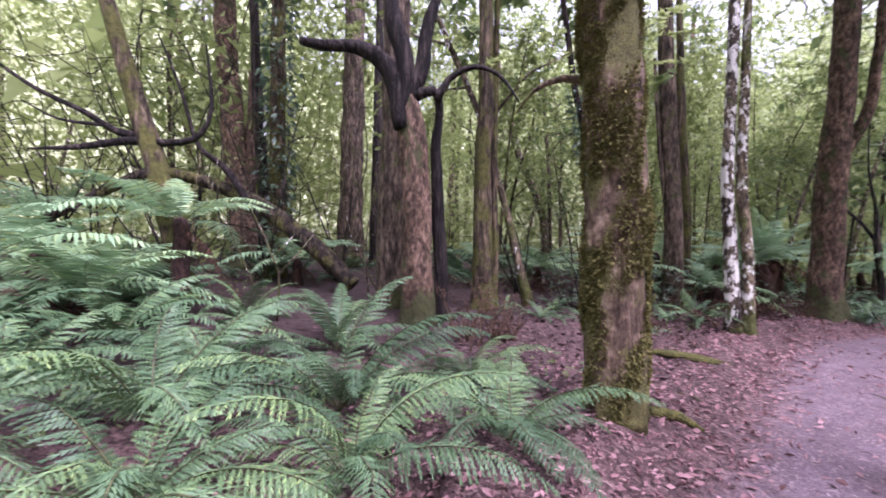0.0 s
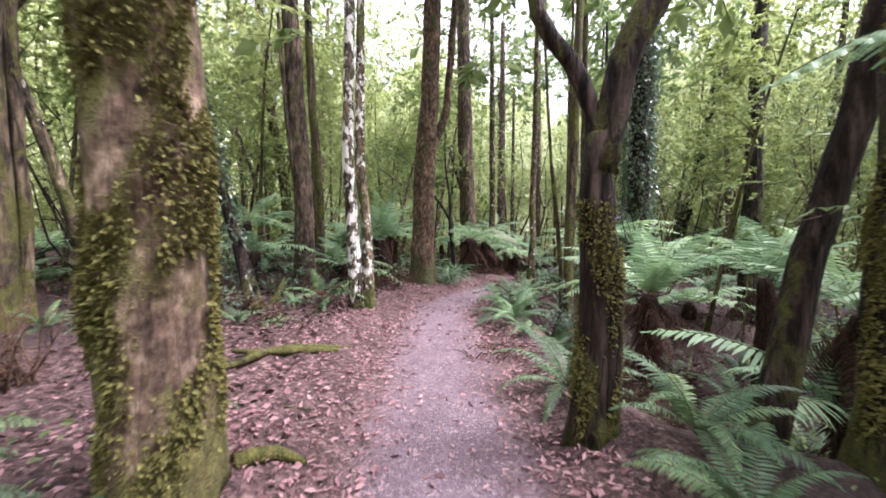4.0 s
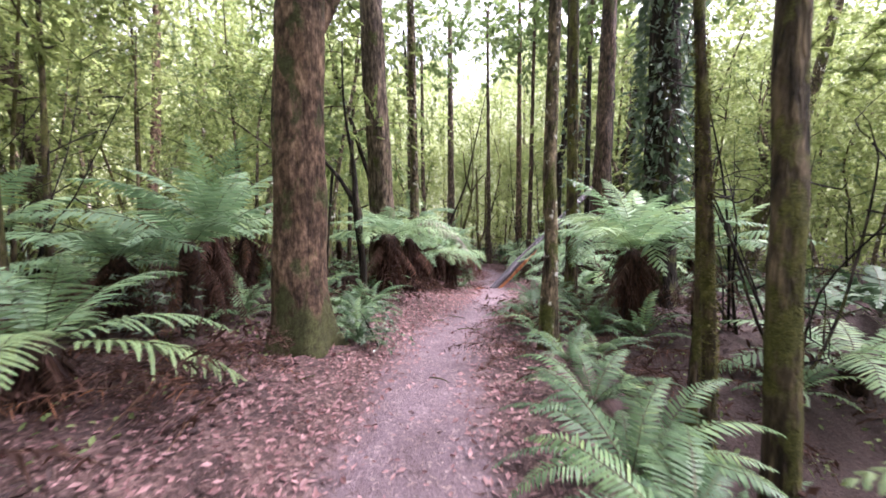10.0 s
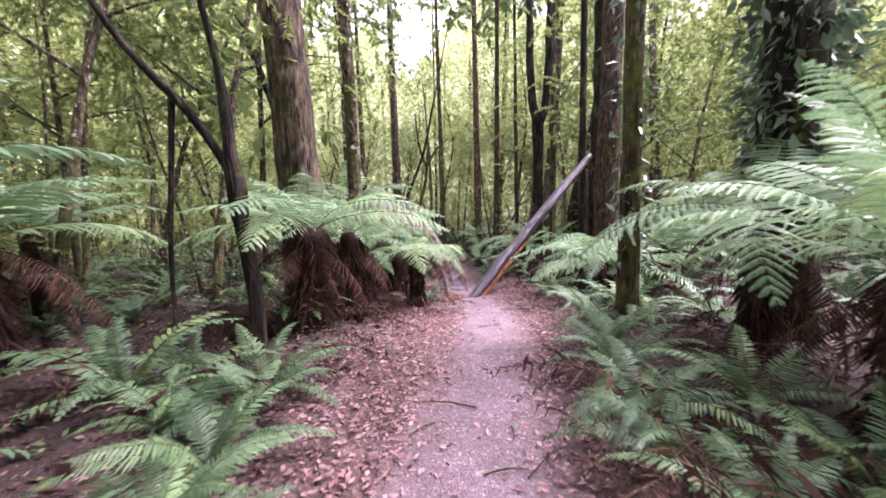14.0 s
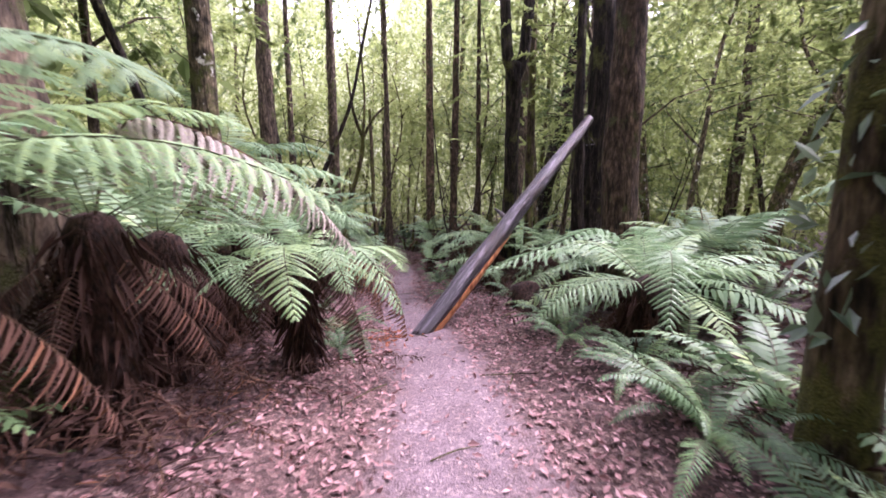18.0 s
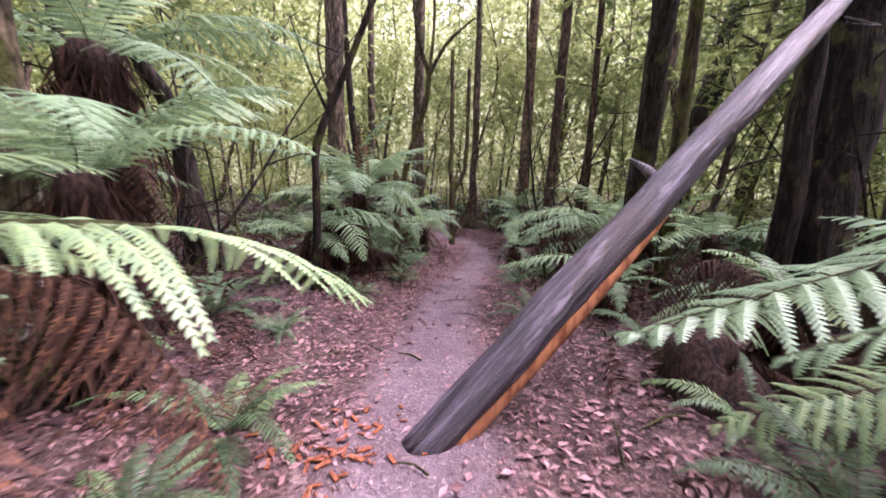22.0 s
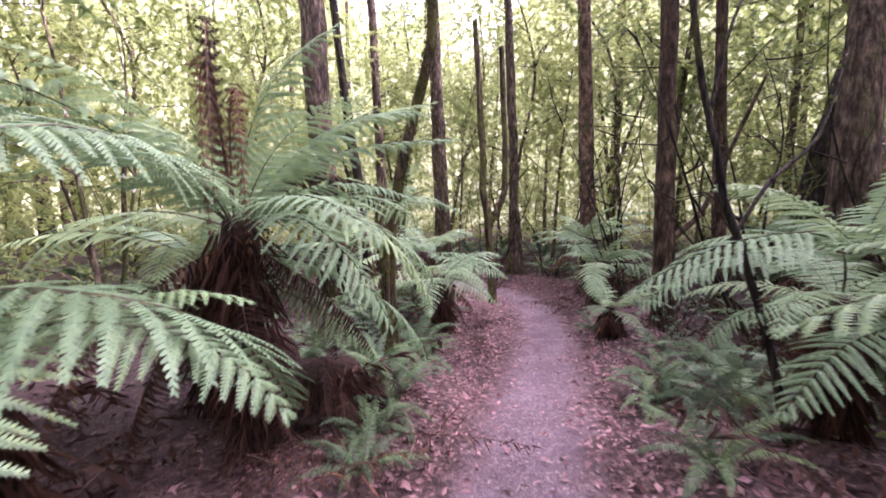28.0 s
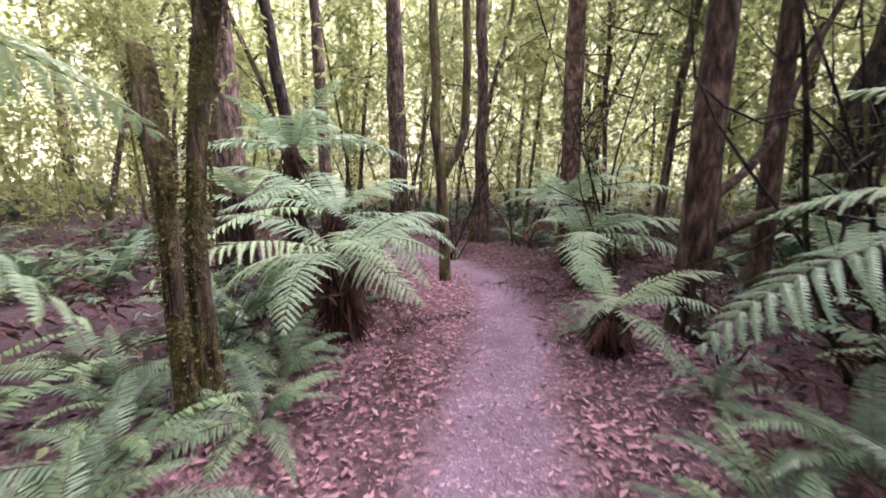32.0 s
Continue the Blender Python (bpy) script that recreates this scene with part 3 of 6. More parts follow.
def tree_fern(x, y, hub, size=1.0, fronds=13, dead=7, far=False, radius=0.1, turn=None, lean=(0, 0), lift=0):
    """A tree fern: shaggy trunk up to the height hub, a crown of long fronds and a skirt of dead ones."""
    z = ground_z(x, y)
    spin = rng.uniform(0, 360) if turn is None else turn
    fern = thing("tree_fern", x, y, z - 0.03, "tree fern with shaggy brown trunk, green crown and dead skirt", "tree fern", "tree ferns", spin)
    h = max(0.2, hub - z)
    pts = [(0, 0, 0, radius * 1.2), (lean[0] * 0.4, lean[1] * 0.4, h * 0.45, radius * 1.1), (lean[0], lean[1], h, radius), (lean[0], lean[1], h + 0.12, radius * 0.45)]
    v, f = tube(pts, 14, 0.07, 0.06, 0.15, int(rng.integers(999)), 7, 0.22)
    stem = part("trunk", mesh_of("trunk", v, f, [FIBRE]), fern)
    if not far and from_path(np.array([x]), np.array([y]))[0][0] < 4.5:
        g = np.random.default_rng(int(rng.integers(9999)))
        n = int(260 + 2600 * radius * min(h, 1.2))
        q, a = g.uniform(0.05, 1.05, n), g.uniform(0, 6.28, n)
        c = np.column_stack([lean[0] * q + np.cos(a) * radius * 1.12, lean[1] * q + np.sin(a) * radius * 1.12, q * h])
        w = np.column_stack([np.cos(a) * 0.45, np.sin(a) * 0.45, np.full(n, -1.0)]) + g.normal(0, 0.3, (n, 3))
        ln = g.uniform(0.08, 0.3, n)
        v, f = leaves(c, w, ln, ln * g.uniform(0.06, 0.16, n), g)
        part("shag", mesh_of("shag", v, f, [FIBRE_HAIR], None, False), stem, None, "hanging brown fibres and old leaf bases")
    for k in range(fronds):
        inner = k % 3 == 0
        s = size * rng.uniform(0.8, 1.08) * (0.85 if inner else 1)
        a = 360 * k / fronds + rng.normal(0, 9)
        reach = np.array([0.6, 1.1, 1.7]) * s
        plain_one = far or from_path(x + reach * math.cos(radians(a + spin)), y + reach * math.sin(radians(a + spin)))[0].min() > 2.2
        me = (TREE_FROND_FAR if plain_one else TREE_FROND)[rng.integers(2 if plain_one else 4)]
        s *= clear_of_path(x, y, radians(a + spin), s * 1.75, 0.52)
        part("frond", me, fern, pose(lean[0], lean[1], h + 0.05, rng.normal(0, 7), rng.normal(-17 if inner else 2, 7) - lift, a) @ Matrix.Diagonal((s, s, s, 1)))
    for k in range(dead):
        s = size * rng.uniform(0.6, 1.05) * min(1.0, 0.4 + h * 0.5)
        part("dead_frond", DEAD_FROND[rng.integers(3)], fern, pose(lean[0], lean[1], h - 0.02, rng.normal(0, 10), rng.normal(0, 9), 360 * k / max(1, dead) + rng.normal(0, 16)) @ Matrix.Diagonal((s, s, s, 1)))
    return fern


def placed_frond(fern, points, width=0.6, pairs=24, seed=1, dead=False, silver=False):
    """One frond of a tree fern along points of the world, from its hub to its tip."""
    line = smooth_line([(*p, 0.01) for p in points], 0.09)[:, :3]
    local = [fern.matrix_basis.inverted() @ Vector(p) for p in line]
    leaf = FERN_SILVER if silver else FERN_DEAD if dead else FERN_TREE
    me = frond_on("frond", [tuple(p) for p in local], width, pairs, 22, leaf, STALK_DEAD if dead or silver else STALK, seed, 0.14, 1.7 if silver else 1.3 if dead else 0.34, 0.3 if dead else 0.12, "comb")
    return part("dead_frond" if dead or silver else "frond", me, fern, None, "silvery old frond with folded leaflets" if silver else "")


def shaggy_mound(x, y, wide, high, seed, label="low mound of dark shaggy fern roots and dead fronds"):
    """The fibrous foot of an old tree fern: a rough dome hung with dead fronds and root fibres."""
    g = np.random.default_rng(seed)
    mound = thing("fern_stump", x, y, ground_z(x, y) - 0.06, label, "fern stump", "fern stumps", g.uniform(0, 360))
    pts = [(0, 0, 0, wide), (g.normal(0, 0.04), 0, high * 0.4, wide * 0.92), (g.normal(0, 0.06), 0, high * 0.8, wide * 0.66), (g.normal(0, 0.06), 0, high, wide * 0.25)]
    v, f = tube(pts, 20, 0.06, 0.16, 0.12, seed, 5, 0.25)
    core = part("root_mass", mesh_of("root_mass", v, f, [FIBRE]), mound)
    n = int(3200 * wide)
    a, h = g.uniform(0, 6.28, n), g.uniform(0.15, 1, n) * high
    rr = wide * np.sqrt(np.clip(1.05 - (h / high) ** 2, 0.05, 1))
    c = np.column_stack([np.cos(a) * rr, np.sin(a) * rr, h])
    w = np.column_stack([np.cos(a) * 0.5, np.sin(a) * 0.5, np.full(n, -1.0)]) + g.normal(0, 0.3, (n, 3))
    ln = g.uniform(0.08, 0.32, n)
    v, f = leaves(c, w, ln, ln * g.uniform(0.06, 0.18, n), g)
    part("root_hair", mesh_of("root_hair", v, f, [FIBRE_HAIR], None, False), core)
    for k in range(int(7 * wide / 0.3)):
        q = wide * g.uniform(0.9, 1.5)
        part("dead_frond", DEAD_FROND[k % 3], mound, pose(0, 0, high * g.uniform(0.7, 1), g.normal(0, 10), g.normal(-14, 9), 26 * k + g.normal(0, 14)) @ Matrix.Diagonal((q, q, q * 0.8, 1)))
    return mound


def fallen_fronds(x, y, count=4, size=0.9):
    heap = thing("dead_fern", x, y, ground_z(x, y) + 0.02, "withered rust-brown fern fronds lying on the forest floor", "dead fern", "dead ferns", rng.uniform(0, 360))
    for k in range(count):
        s = size * rng.uniform(0.6, 1.1)
        part("dead_frond", DEAD_FLAT[rng.integers(2)], heap, pose(rng.normal(0, 0.12), rng.normal(0, 0.12), 0.03 + 0.02 * k, rng.normal(0, 14), rng.normal(0, 8), rng.uniform(0, 360)) @ Matrix.Diagonal((s, s, s, 1)))
    return heap


# ---- trees ----
def crown_pieces(g, anchors, spread, sprays, per_spray, leaf_len, flat=0.45, twig=0.006, small=False):
    """Twigs with leaves set along them, round anchor points (x, y, z)."""
    pieces, cs, ws = [], [], []
    anchors = np.asarray(anchors, float)
    for _ in range(sprays):
        a = anchors[g.integers(len(anchors))] + g.normal(0, 1, 3) * np.array([spread, spread, spread * 0.6])
        d = g.normal(0, 1, 3) * np.array([1, 1, flat])
        d[2] -= 0.25
        d /= np.linalg.norm(d)
        ln = spread * g.uniform(0.5, 1.2)
        k = per_spray
        w = np.sort(g.uniform(0.05, 1, k))[:, None]
        line = a + d * ln * w - np.array([0, 0, 1]) * 0.22 * ln * w ** 2
        cs.append(line)
        side = np.cross(d, [0, 0, 1.0]) * np.where(np.arange(k) % 2, 1, -1)[:, None]
        ws.append(d * 0.6 + side + g.normal(0, 0.4, (k, 3)) + np.array([0, 0, -0.25]))
        if twig:
            q = a + d * ln * 0.97 - np.array([0, 0, 1]) * 0.22 * ln
            s = np.cross(d, [0, 0, 1.0])
            s = s / (np.linalg.norm(s) + 1e-9) * twig
            v = np.array([a + s, a - s, a + np.array([0, 0, twig * 1.5]), q])
            pieces.append((v, [(0, 1, 3), (1, 2, 3), (2, 0, 3)], 0))
    cs, ws = np.vstack(cs), np.vstack(ws)
    n = len(cs)
    ln = leaf_len * g.uniform(0.6, 1.3, n)
    v, f = leaves(cs, ws, ln, ln * g.uniform(0.38, 0.6, n), g, small=small)
    pieces.append((v, f, 1))
    return pieces


HIGH_CROWNS = []


def high_crown(k):
    """Crowns far overhead, shared by the tall trees."""
    while len(HIGH_CROWNS) < 3:
        g = np.random.default_rng(70 + len(HIGH_CROWNS))
        anchors = np.column_stack([g.normal(0, 1.5, 26), g.normal(0, 1.5, 26), g.uniform(-3.0, 3, 26)])
        v, f, s = join(crown_pieces(g, anchors, 0.95, 55, 12, 0.42, twig=0.015))
        HIGH_CROWNS.append(mesh_of("crown", v, f, [BARK_DARK, LEAF_MID], s, False))
    return HIGH_CROWNS[k % 3]


def trunk_tree(x, y, radius, height, material, bends=(), flare=0.5, rough=0.05, label="", crown=True, limbs=(), knots=0.0, name="tree", limb_bark=None, sides=20, top=0.45, sink=0.08, group="forest trees", seed=None):
    """A tree whose trunk runs through bends (height, dx, dy, share of the radius); limbs are lines of (x, y, z, radius) from the base."""
    z = ground_z(x, y)
    tree = thing(name, x, y, z - sink, label or "tall straight forest tree with rough brown bark", "tree", group)
    pts = [(0, 0, 0, radius)] + [(dx, dy, h + sink, radius * k) for h, dx, dy, k in bends]
    lx, ly, lz, lr = pts[-1]
    if height > lz + 1:
        slope = ((lx - pts[-2][0]) / max(0.5, lz - pts[-2][2]), (ly - pts[-2][1]) / max(0.5, lz - pts[-2][2])) if len(pts) > 1 else (0, 0)
        for w in (0.35, 1.0):
            dz = (height - lz) * w
            pts.append((lx + slope[0] * dz * 0.6, ly + slope[1] * dz * 0.6, lz + dz, lr + (radius * top - lr) * w if lr > radius * top else lr * (1 - 0.5 * w)))
    seed = int(rng.integers(9999)) if seed is None else seed
    v, f = tube(pts, sides, 0.16 if radius > 0.12 else 0.22, rough, flare, seed, 5, knots)
    part("trunk", mesh_of("trunk", v, f, [material]), tree)
    for i, limb in enumerate(limbs):
        v, f = tube(limb, 9, 0.16, 0.09, 0, seed + i + 1, 5, 0.1)
        part("limb", mesh_of("limb", v, f, [limb_bark or material]), tree)
    if crown:
        part("crown", high_crown(seed), tree, pose(pts[-1][0], pts[-1][1], pts[-1][2], 0, 0, seed % 360))
    return tree


def make_understory(seed, height, radius, leaf, material, spread, limbs, sprays, per_spray, leaf_len, low=0.25):
    """A slender leafy forest tree, built at the origin and then copied."""
    g = np.random.default_rng(seed)
    bow = g.normal(0, 0.09, 4) * height
    pts = [(0, 0, 0, radius), (bow[0] * 0.4, bow[1] * 0.4, height * 0.33, radius * 0.8), (bow[0], bow[1], height * 0.66, radius * 0.55), (bow[2] + bow[0], bow[3] + bow[1], height, radius * 0.15)]
    tree = thing("understory_tree", 0, 0, 0, "slender understory tree with fine yellow-green foliage", "tree", "understory trees")
    v, f = tube(pts, 9, 0.5, 0.06, 0.5, seed)
    part("trunk", mesh_of("trunk", v, f, [material]), tree)
    line, anchors = smooth_line(pts, 0.2), []
    for k in range(limbs):
        h = g.uniform(low, 0.95)
        p = line[int(h * (len(line) - 1))]
        a = g.uniform(0, 6.28)
        out = spread * g.uniform(0.5, 1.1) * (1.1 - 0.5 * h)
        rise = out * g.uniform(0.1, 0.9)
        q = [(p[0], p[1], p[2], p[3] * 0.55), (p[0] + math.cos(a) * out * 0.5, p[1] + math.sin(a) * out * 0.5, p[2] + rise * 0.7, p[3] * 0.33),
             (p[0] + math.cos(a + 0.3) * out, p[1] + math.sin(a + 0.3) * out, p[2] + rise, 0.006)]
        v, f = tube(q, 5, 0.5, 0.05, 0, seed + k)
        part("limb", mesh_of("limb", v, f, [material]), tree)
        anchors += [np.array(q[1][:3]), np.array(q[2][:3]), (np.array(q[1][:3]) + np.array(q[2][:3])) / 2, np.array(q[2][:3]) + g.normal(0, 0.4, 3)]
    v, f, s = join(crown_pieces(g, anchors, spread * 0.3, sprays, per_spray, leaf_len, small=True))
    part("crown", mesh_of("crown", v, f, [material, leaf], s, False), tree)
    return tree


def trunk_of(tree_object):
    return [c for c in tree_object.children if c.name.startswith("trunk")][0]


def clad(tree_object, radius, low, high, count, seed, lean=(0.0, 0.0), label="glossy dark climbing leaves", length=0.13):
    """Climbing leaves that hang on a trunk."""
    g = np.random.default_rng(seed)
    h, a = g.uniform(low, high, count), g.uniform(0, 6.28, count)
    r = radius * (0.9 + 0.3 * np.abs(g.normal(0, 1, count)))
    c = np.column_stack([np.cos(a) * r + lean[0] * h, np.sin(a) * r + lean[1] * h, h])
    w = np.column_stack([np.cos(a) * 0.8, np.sin(a) * 0.8, g.uniform(-1.3, 0.4, count)]) + g.normal(0, 0.55, (count, 3))
    ln = length * g.uniform(0.6, 1.4, count)
    v, f = leaves(c, w, ln, ln * 0.42, g)
    part("climber_leaves", mesh_of("climber_leaves", v, f, [LEAF_IVY], None, False), trunk_of(tree_object), None, label)
    return tree_object


def mossy(tree_object, radius, low, high, count, seed, bends, cover=0.1, length=0.024):
    """Tufts of moss in clumps on a trunk whose axis runs through bends (height, dx, dy, share)."""
    g = np.random.default_rng(seed)
    h, a = g.uniform(low, high, count * 3), g.uniform(0, 6.28, count * 3)
    clump = np.sin(a * 2 + h * 3.1 + seed) + np.sin(h * 6.3 + np.sin(a * 1.0 + seed) * 1.6) + 0.7 * np.sin(a * 5 - h * 9) + g.normal(0, 0.35, count * 3)
    keep = np.flatnonzero(clump > cover)[:count]
    h, a = h[keep], a[keep]
    hs = [0.0] + [b[0] for b in bends]
    cx, cy, k = (np.interp(h, hs, [v0] + [b[i] for b in bends]) for i, v0 in ((1, 0.0), (2, 0.0), (3, 1.0)))
    r = radius * k * (1.0 + 0.06 * np.maximum(0, clump[keep]))
    c = np.column_stack([cx + np.cos(a) * r, cy + np.sin(a) * r, h + 0.08])
    w = np.column_stack([np.cos(a), np.sin(a), g.uniform(-0.9, 0.5, len(h))]) + g.normal(0, 0.5, (len(h), 3))
    ln = length * g.uniform(0.6, 1.6, len(h))
    v, f = leaves(c, w, ln, ln * 0.6, g)
    part("moss", mesh_of("moss", v, f, [MOSS], None, False), trunk_of(tree_object), None, "olive-green tufted moss")


def log(name, points, material, label, category="log", sides=16, rough=0.05, knots=0.03):
    x, y, z, _ = points[0]
    ob = thing(name, x, y, z, label, category)
    v, f = tube([(a - x, b - y, c - z, r) for a, b, c, r in points], sides, 0.12, rough, 0, int(rng.integers(999)), 5, knots)
    part("stem", mesh_of("stem", v, f, [material]), ob)
    return ob


# ---- the large structure ----
def spaced(lo, hi, fine, far):
    grow, step, x = [], fine, hi
    while x < far:
        step *= 1.16
        x += step
        grow.append(x)
    back, step, x = [], fine, lo
    while x > -far:
        step *= 1.16
        x -= step
        back.append(x)
    return np.concatenate([back[::-1], np.arange(lo, hi + 1e-6, fine), grow])


gx, gy = spaced(-7, 32, 0.17, 420), spaced(-4, 22, 0.17, 420)
GX, GY = np.meshgrid(gx, gy)
GZ = land(GX, GY)
GZ = GZ + 0.015 * rng.normal(0, 1, GX.shape) * (from_path(GX, GY)[0] > 0.7) * (np.hypot(GX - 12, GY - 8) < 40)
w = len(gx)
quads = (np.arange(len(gy) - 1)[:, None] * w + np.arange(w - 1)[None, :]).reshape(-1, 1) + np.array([0, 1, w + 1, w])
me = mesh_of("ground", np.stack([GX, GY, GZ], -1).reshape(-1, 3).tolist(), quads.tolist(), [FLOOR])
d = from_path(GX, GY)[0]
trodden = np.clip(1.05 - (d - 0.1) / np.clip(1.0 - (GX - 8) * 0.04, 0.58, 0.85), 0, 1) * 0.74
me.attributes.new("trodden", "FLOAT", "POINT").data.foreach_set("value", trodden.reshape(-1).astype(np.float32))
_, side, _ = from_path(GX, GY)
# past this reach leaf cover ends and the shade-darkened soil colour takes over
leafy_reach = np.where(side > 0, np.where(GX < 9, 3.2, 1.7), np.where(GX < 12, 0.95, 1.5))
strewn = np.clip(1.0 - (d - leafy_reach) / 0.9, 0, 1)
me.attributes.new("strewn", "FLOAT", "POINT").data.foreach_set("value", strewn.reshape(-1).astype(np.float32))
tagged(new("ground", me), "leaf-strewn forest floor with a trodden earth path", "ground", kind="structure")

# ---- trees by the path ----
mossed = trunk_tree(1.38, 3.22, 0.215, 15, BARK_MOSS, [(0.4, 0.0, 0.0, 1.02), (1.6, -0.02, 0.0, 1.0), (2.6, -0.06, 0.02, 0.98), (3.6, -0.12, 0.0, 0.93), (6, -0.25, 0, 0.85)], 0.25, 0.05,
           "thick mossy tree trunk with flaking brown bark", knots=0.06, sides=30,
           limbs=[[(-0.1, 0.1, 2.7, 0.05), (-0.35, 0.35, 2.85, 0.03), (-0.6, 0.4, 2.75, 0.018), (-0.75, 0.42, 2.55, 0.008)]])
mossy(mossed, 0.222, 0.0, 4.6, 26000, 5, [(0.4, 0.0, 0.0, 1.02), (1.6, -0.02, 0.0, 1.0), (2.6, -0.06, 0.02, 0.98), (3.6, -0.12, 0.0, 0.93), (6, -0.25, 0, 0.85)], -0.1, 0.028)
twin = trunk_tree(4.78, 6.64, 0.105, 13, BARK_LICHEN, [(1, -0.03, 0.04, 0.95), (2.4, -0.1, 0.08, 0.9), (4.2, -0.05, 0.1, 0.8)], 0.4, 0.04, "slim twin-stemmed tree, one stem blotched with white lichen", knots=0.03)
v, f = tube([(0.15, -0.1, 0, 0.1), (0.15, -0.08, 1.2, 0.085), (0.06, -0.02, 2.6, 0.078), (0.1, 0.0, 4.5, 0.065), (0.2, 0, 9, 0.04)], 16, 0.16, 0.05, 0.3, 5, 4, 0.04)
part("trunk", mesh_of("trunk", v, f, [BARK_SPOT]), twin, None, "mossy stem with pale patches")
trunk_tree(8.38, 8.9, 0.28, 18, BARK_RED, [(0.5, 0.0, 0.0, 1.0), (1.8, 0.02, -0.02, 0.96), (3.0, 0.03, -0.05, 0.93), (4.2, 0.1, -0.1, 0.9), (6, 0.16, -0.16, 0.8)], 0.75, 0.04,
           "stout reddish-brown tree with a mossy flared foot", sides=30, limbs=[[(0.2, -0.1, 3.6, 0.12), (0.5, -0.35, 4.6, 0.11), (0.6, -0.5, 6.5, 0.09), (0.7, -0.6, 9, 0.05)]])
trunk_tree(13.75, 11.85, 0.33, 20, BARK_GREY, [(1, 0, 0, 0.98), (3, -0.08, 0, 0.95), (6, -0.2, 0.05, 0.85)], 0.45, 0.04, "broad straight tree with grey-brown pitted bark", sides=26)
trunk_tree(15.9, 12.25, 0.15, 14, BARK_PALE, [(1.5, 0, 0, 0.95), (3.4, 0.05, 0.05, 0.9), (5.5, -0.2, -0.1, 0.8)], 0.3, label="slim pale-barked tree with moss at its foot")
trunk_tree(4.95, 8.75, 0.2, 16, BARK_GREY, [(1.5, 0, 0, 0.95), (3, -0.05, 0.05, 0.88), (5, -0.15, 0.1, 0.8)], 0.35,
           limbs=[[(-0.12, 0, 2.0, 0.05), (-0.3, 0.05, 3.5, 0.045), (-0.42, 0.1, 5.5, 0.03)]])
trunk_tree(6.3, 10.6, 0.13, 13, BARK_GREEN, [(2, 0.03, 0, 0.9), (5, -0.1, 0.1, 0.75)], 0.3, limbs=[[(-0.05, 0, 1.8, 0.05), (-0.3, 0, 3.2, 0.04), (-0.45, 0, 5.5, 0.03)]], label="slim mossy tree with a second stem")
fork = trunk_tree(3.47, 2.08, 0.115, 2.1, BARK_FORK, [(0.6, 0.02, -0.03, 0.98), (1.1, 0.02, -0.02, 0.95), (1.55, 0.0, 0.0, 0.86), (1.9, 0.01, -0.02, 0.9)], 0.5, 0.07, "dark forked tree, its foot furred with moss", crown=False, limb_bark=BARK_FORK, knots=0.06, top=0.9,
                  limbs=[[(0.0, -0.01, 1.75, 0.1), (0.04, -0.07, 2.1, 0.1), (0.07, -0.13, 2.42, 0.095), (0.13, -0.25, 2.7, 0.1), (0.19, -0.38, 2.97, 0.08), (0.25, -0.52, 3.14, 0.07), (0.33, -0.7, 3.24, 0.065), (0.5, -1.1, 3.5, 0.06), (0.7, -1.6, 4.6, 0.04)],
                         [(0.0, 0.0, 1.8, 0.07), (-0.01, 0.03, 2.12, 0.06), (-0.09, 0.15, 2.46, 0.058), (-0.19, 0.32, 2.76, 0.058), (-0.21, 0.33, 3.3, 0.05), (-0.2, 0.31, 4.5, 0.035)]])
massive = trunk_tree(4.1, 0.58, 0.26, 14, BARK_FORK, [(1, 0, 0, 0.95), (2.2, 0.02, 0, 0.9), (4, 0.1, -0.1, 0.85)], 0.4, 0.07, "massive old mossy tree trunk with a leaning side stem", knots=0.05, sides=26,
           limbs=[[(0.12, 0.68, 0.0, 0.12), (0.28, 0.58, 0.9, 0.1), (0.42, 0.42, 1.7, 0.095), (0.55, 0.25, 2.6, 0.09), (0.8, 0.0, 4.5, 0.07)]])
mossy(massive, 0.265, 0.0, 3.6, 20000, 8, [(1, 0, 0, 0.95), (2.2, 0.02, 0, 0.9), (4, 0.1, -0.1, 0.85)], -0.5, 0.03)
mossy(fork, 0.125, 0.0, 1.5, 4500, 9, [(0.6, 0.02, -0.03, 0.98), (1.1, 0.02, -0.02, 0.95), (1.55, 0.0, 0.0, 0.86)], 0.1)
leaner = trunk_tree(3.45, 7.5, 0.1, 9, BARK_FORK, [(0.5, -0.06, 0.09, 0.95), (1.3, -0.2, 0.3, 0.8), (2.6, -0.42, 0.55, 0.7), (4.2, -0.75, 0.8, 0.6)], 0.5, label="leaning tree hung with climbing leaves", limbs=[[(0.25, -0.02, 0, 0.06), (0.42, 0.1, 0.25, 0.05), (0.6, 0.22, 0.5, 0.02)]])
clad(leaner, 0.13, 1.1, 4.6, 900, 3, (-0.17, 0.2), length=0.12)
trunk_tree(9.75, 6.4, 0.088, 12, BARK_PALE, [(0.7, -0.02, 0.0, 0.95), (1.4, 0.05, 0, 0.82), (2.0, 0.02, 0.02, 0.9), (3.2, 0.06, 0, 0.75), (5, 0.1, 0, 0.7)], 0.5, 0.07, "slim mossy tree beside the path", knots=0.08)
trunk_tree(8.08, 4.6, 0.1, 13, BARK_GREEN, [(1, 0.05, 0.0, 0.95), (2.2, 0.1, 0.02, 0.9), (4, 0.25, 0.03, 0.8)], 0.4, 0.06, "mossy tree at the edge of the hollow", knots=0.05)
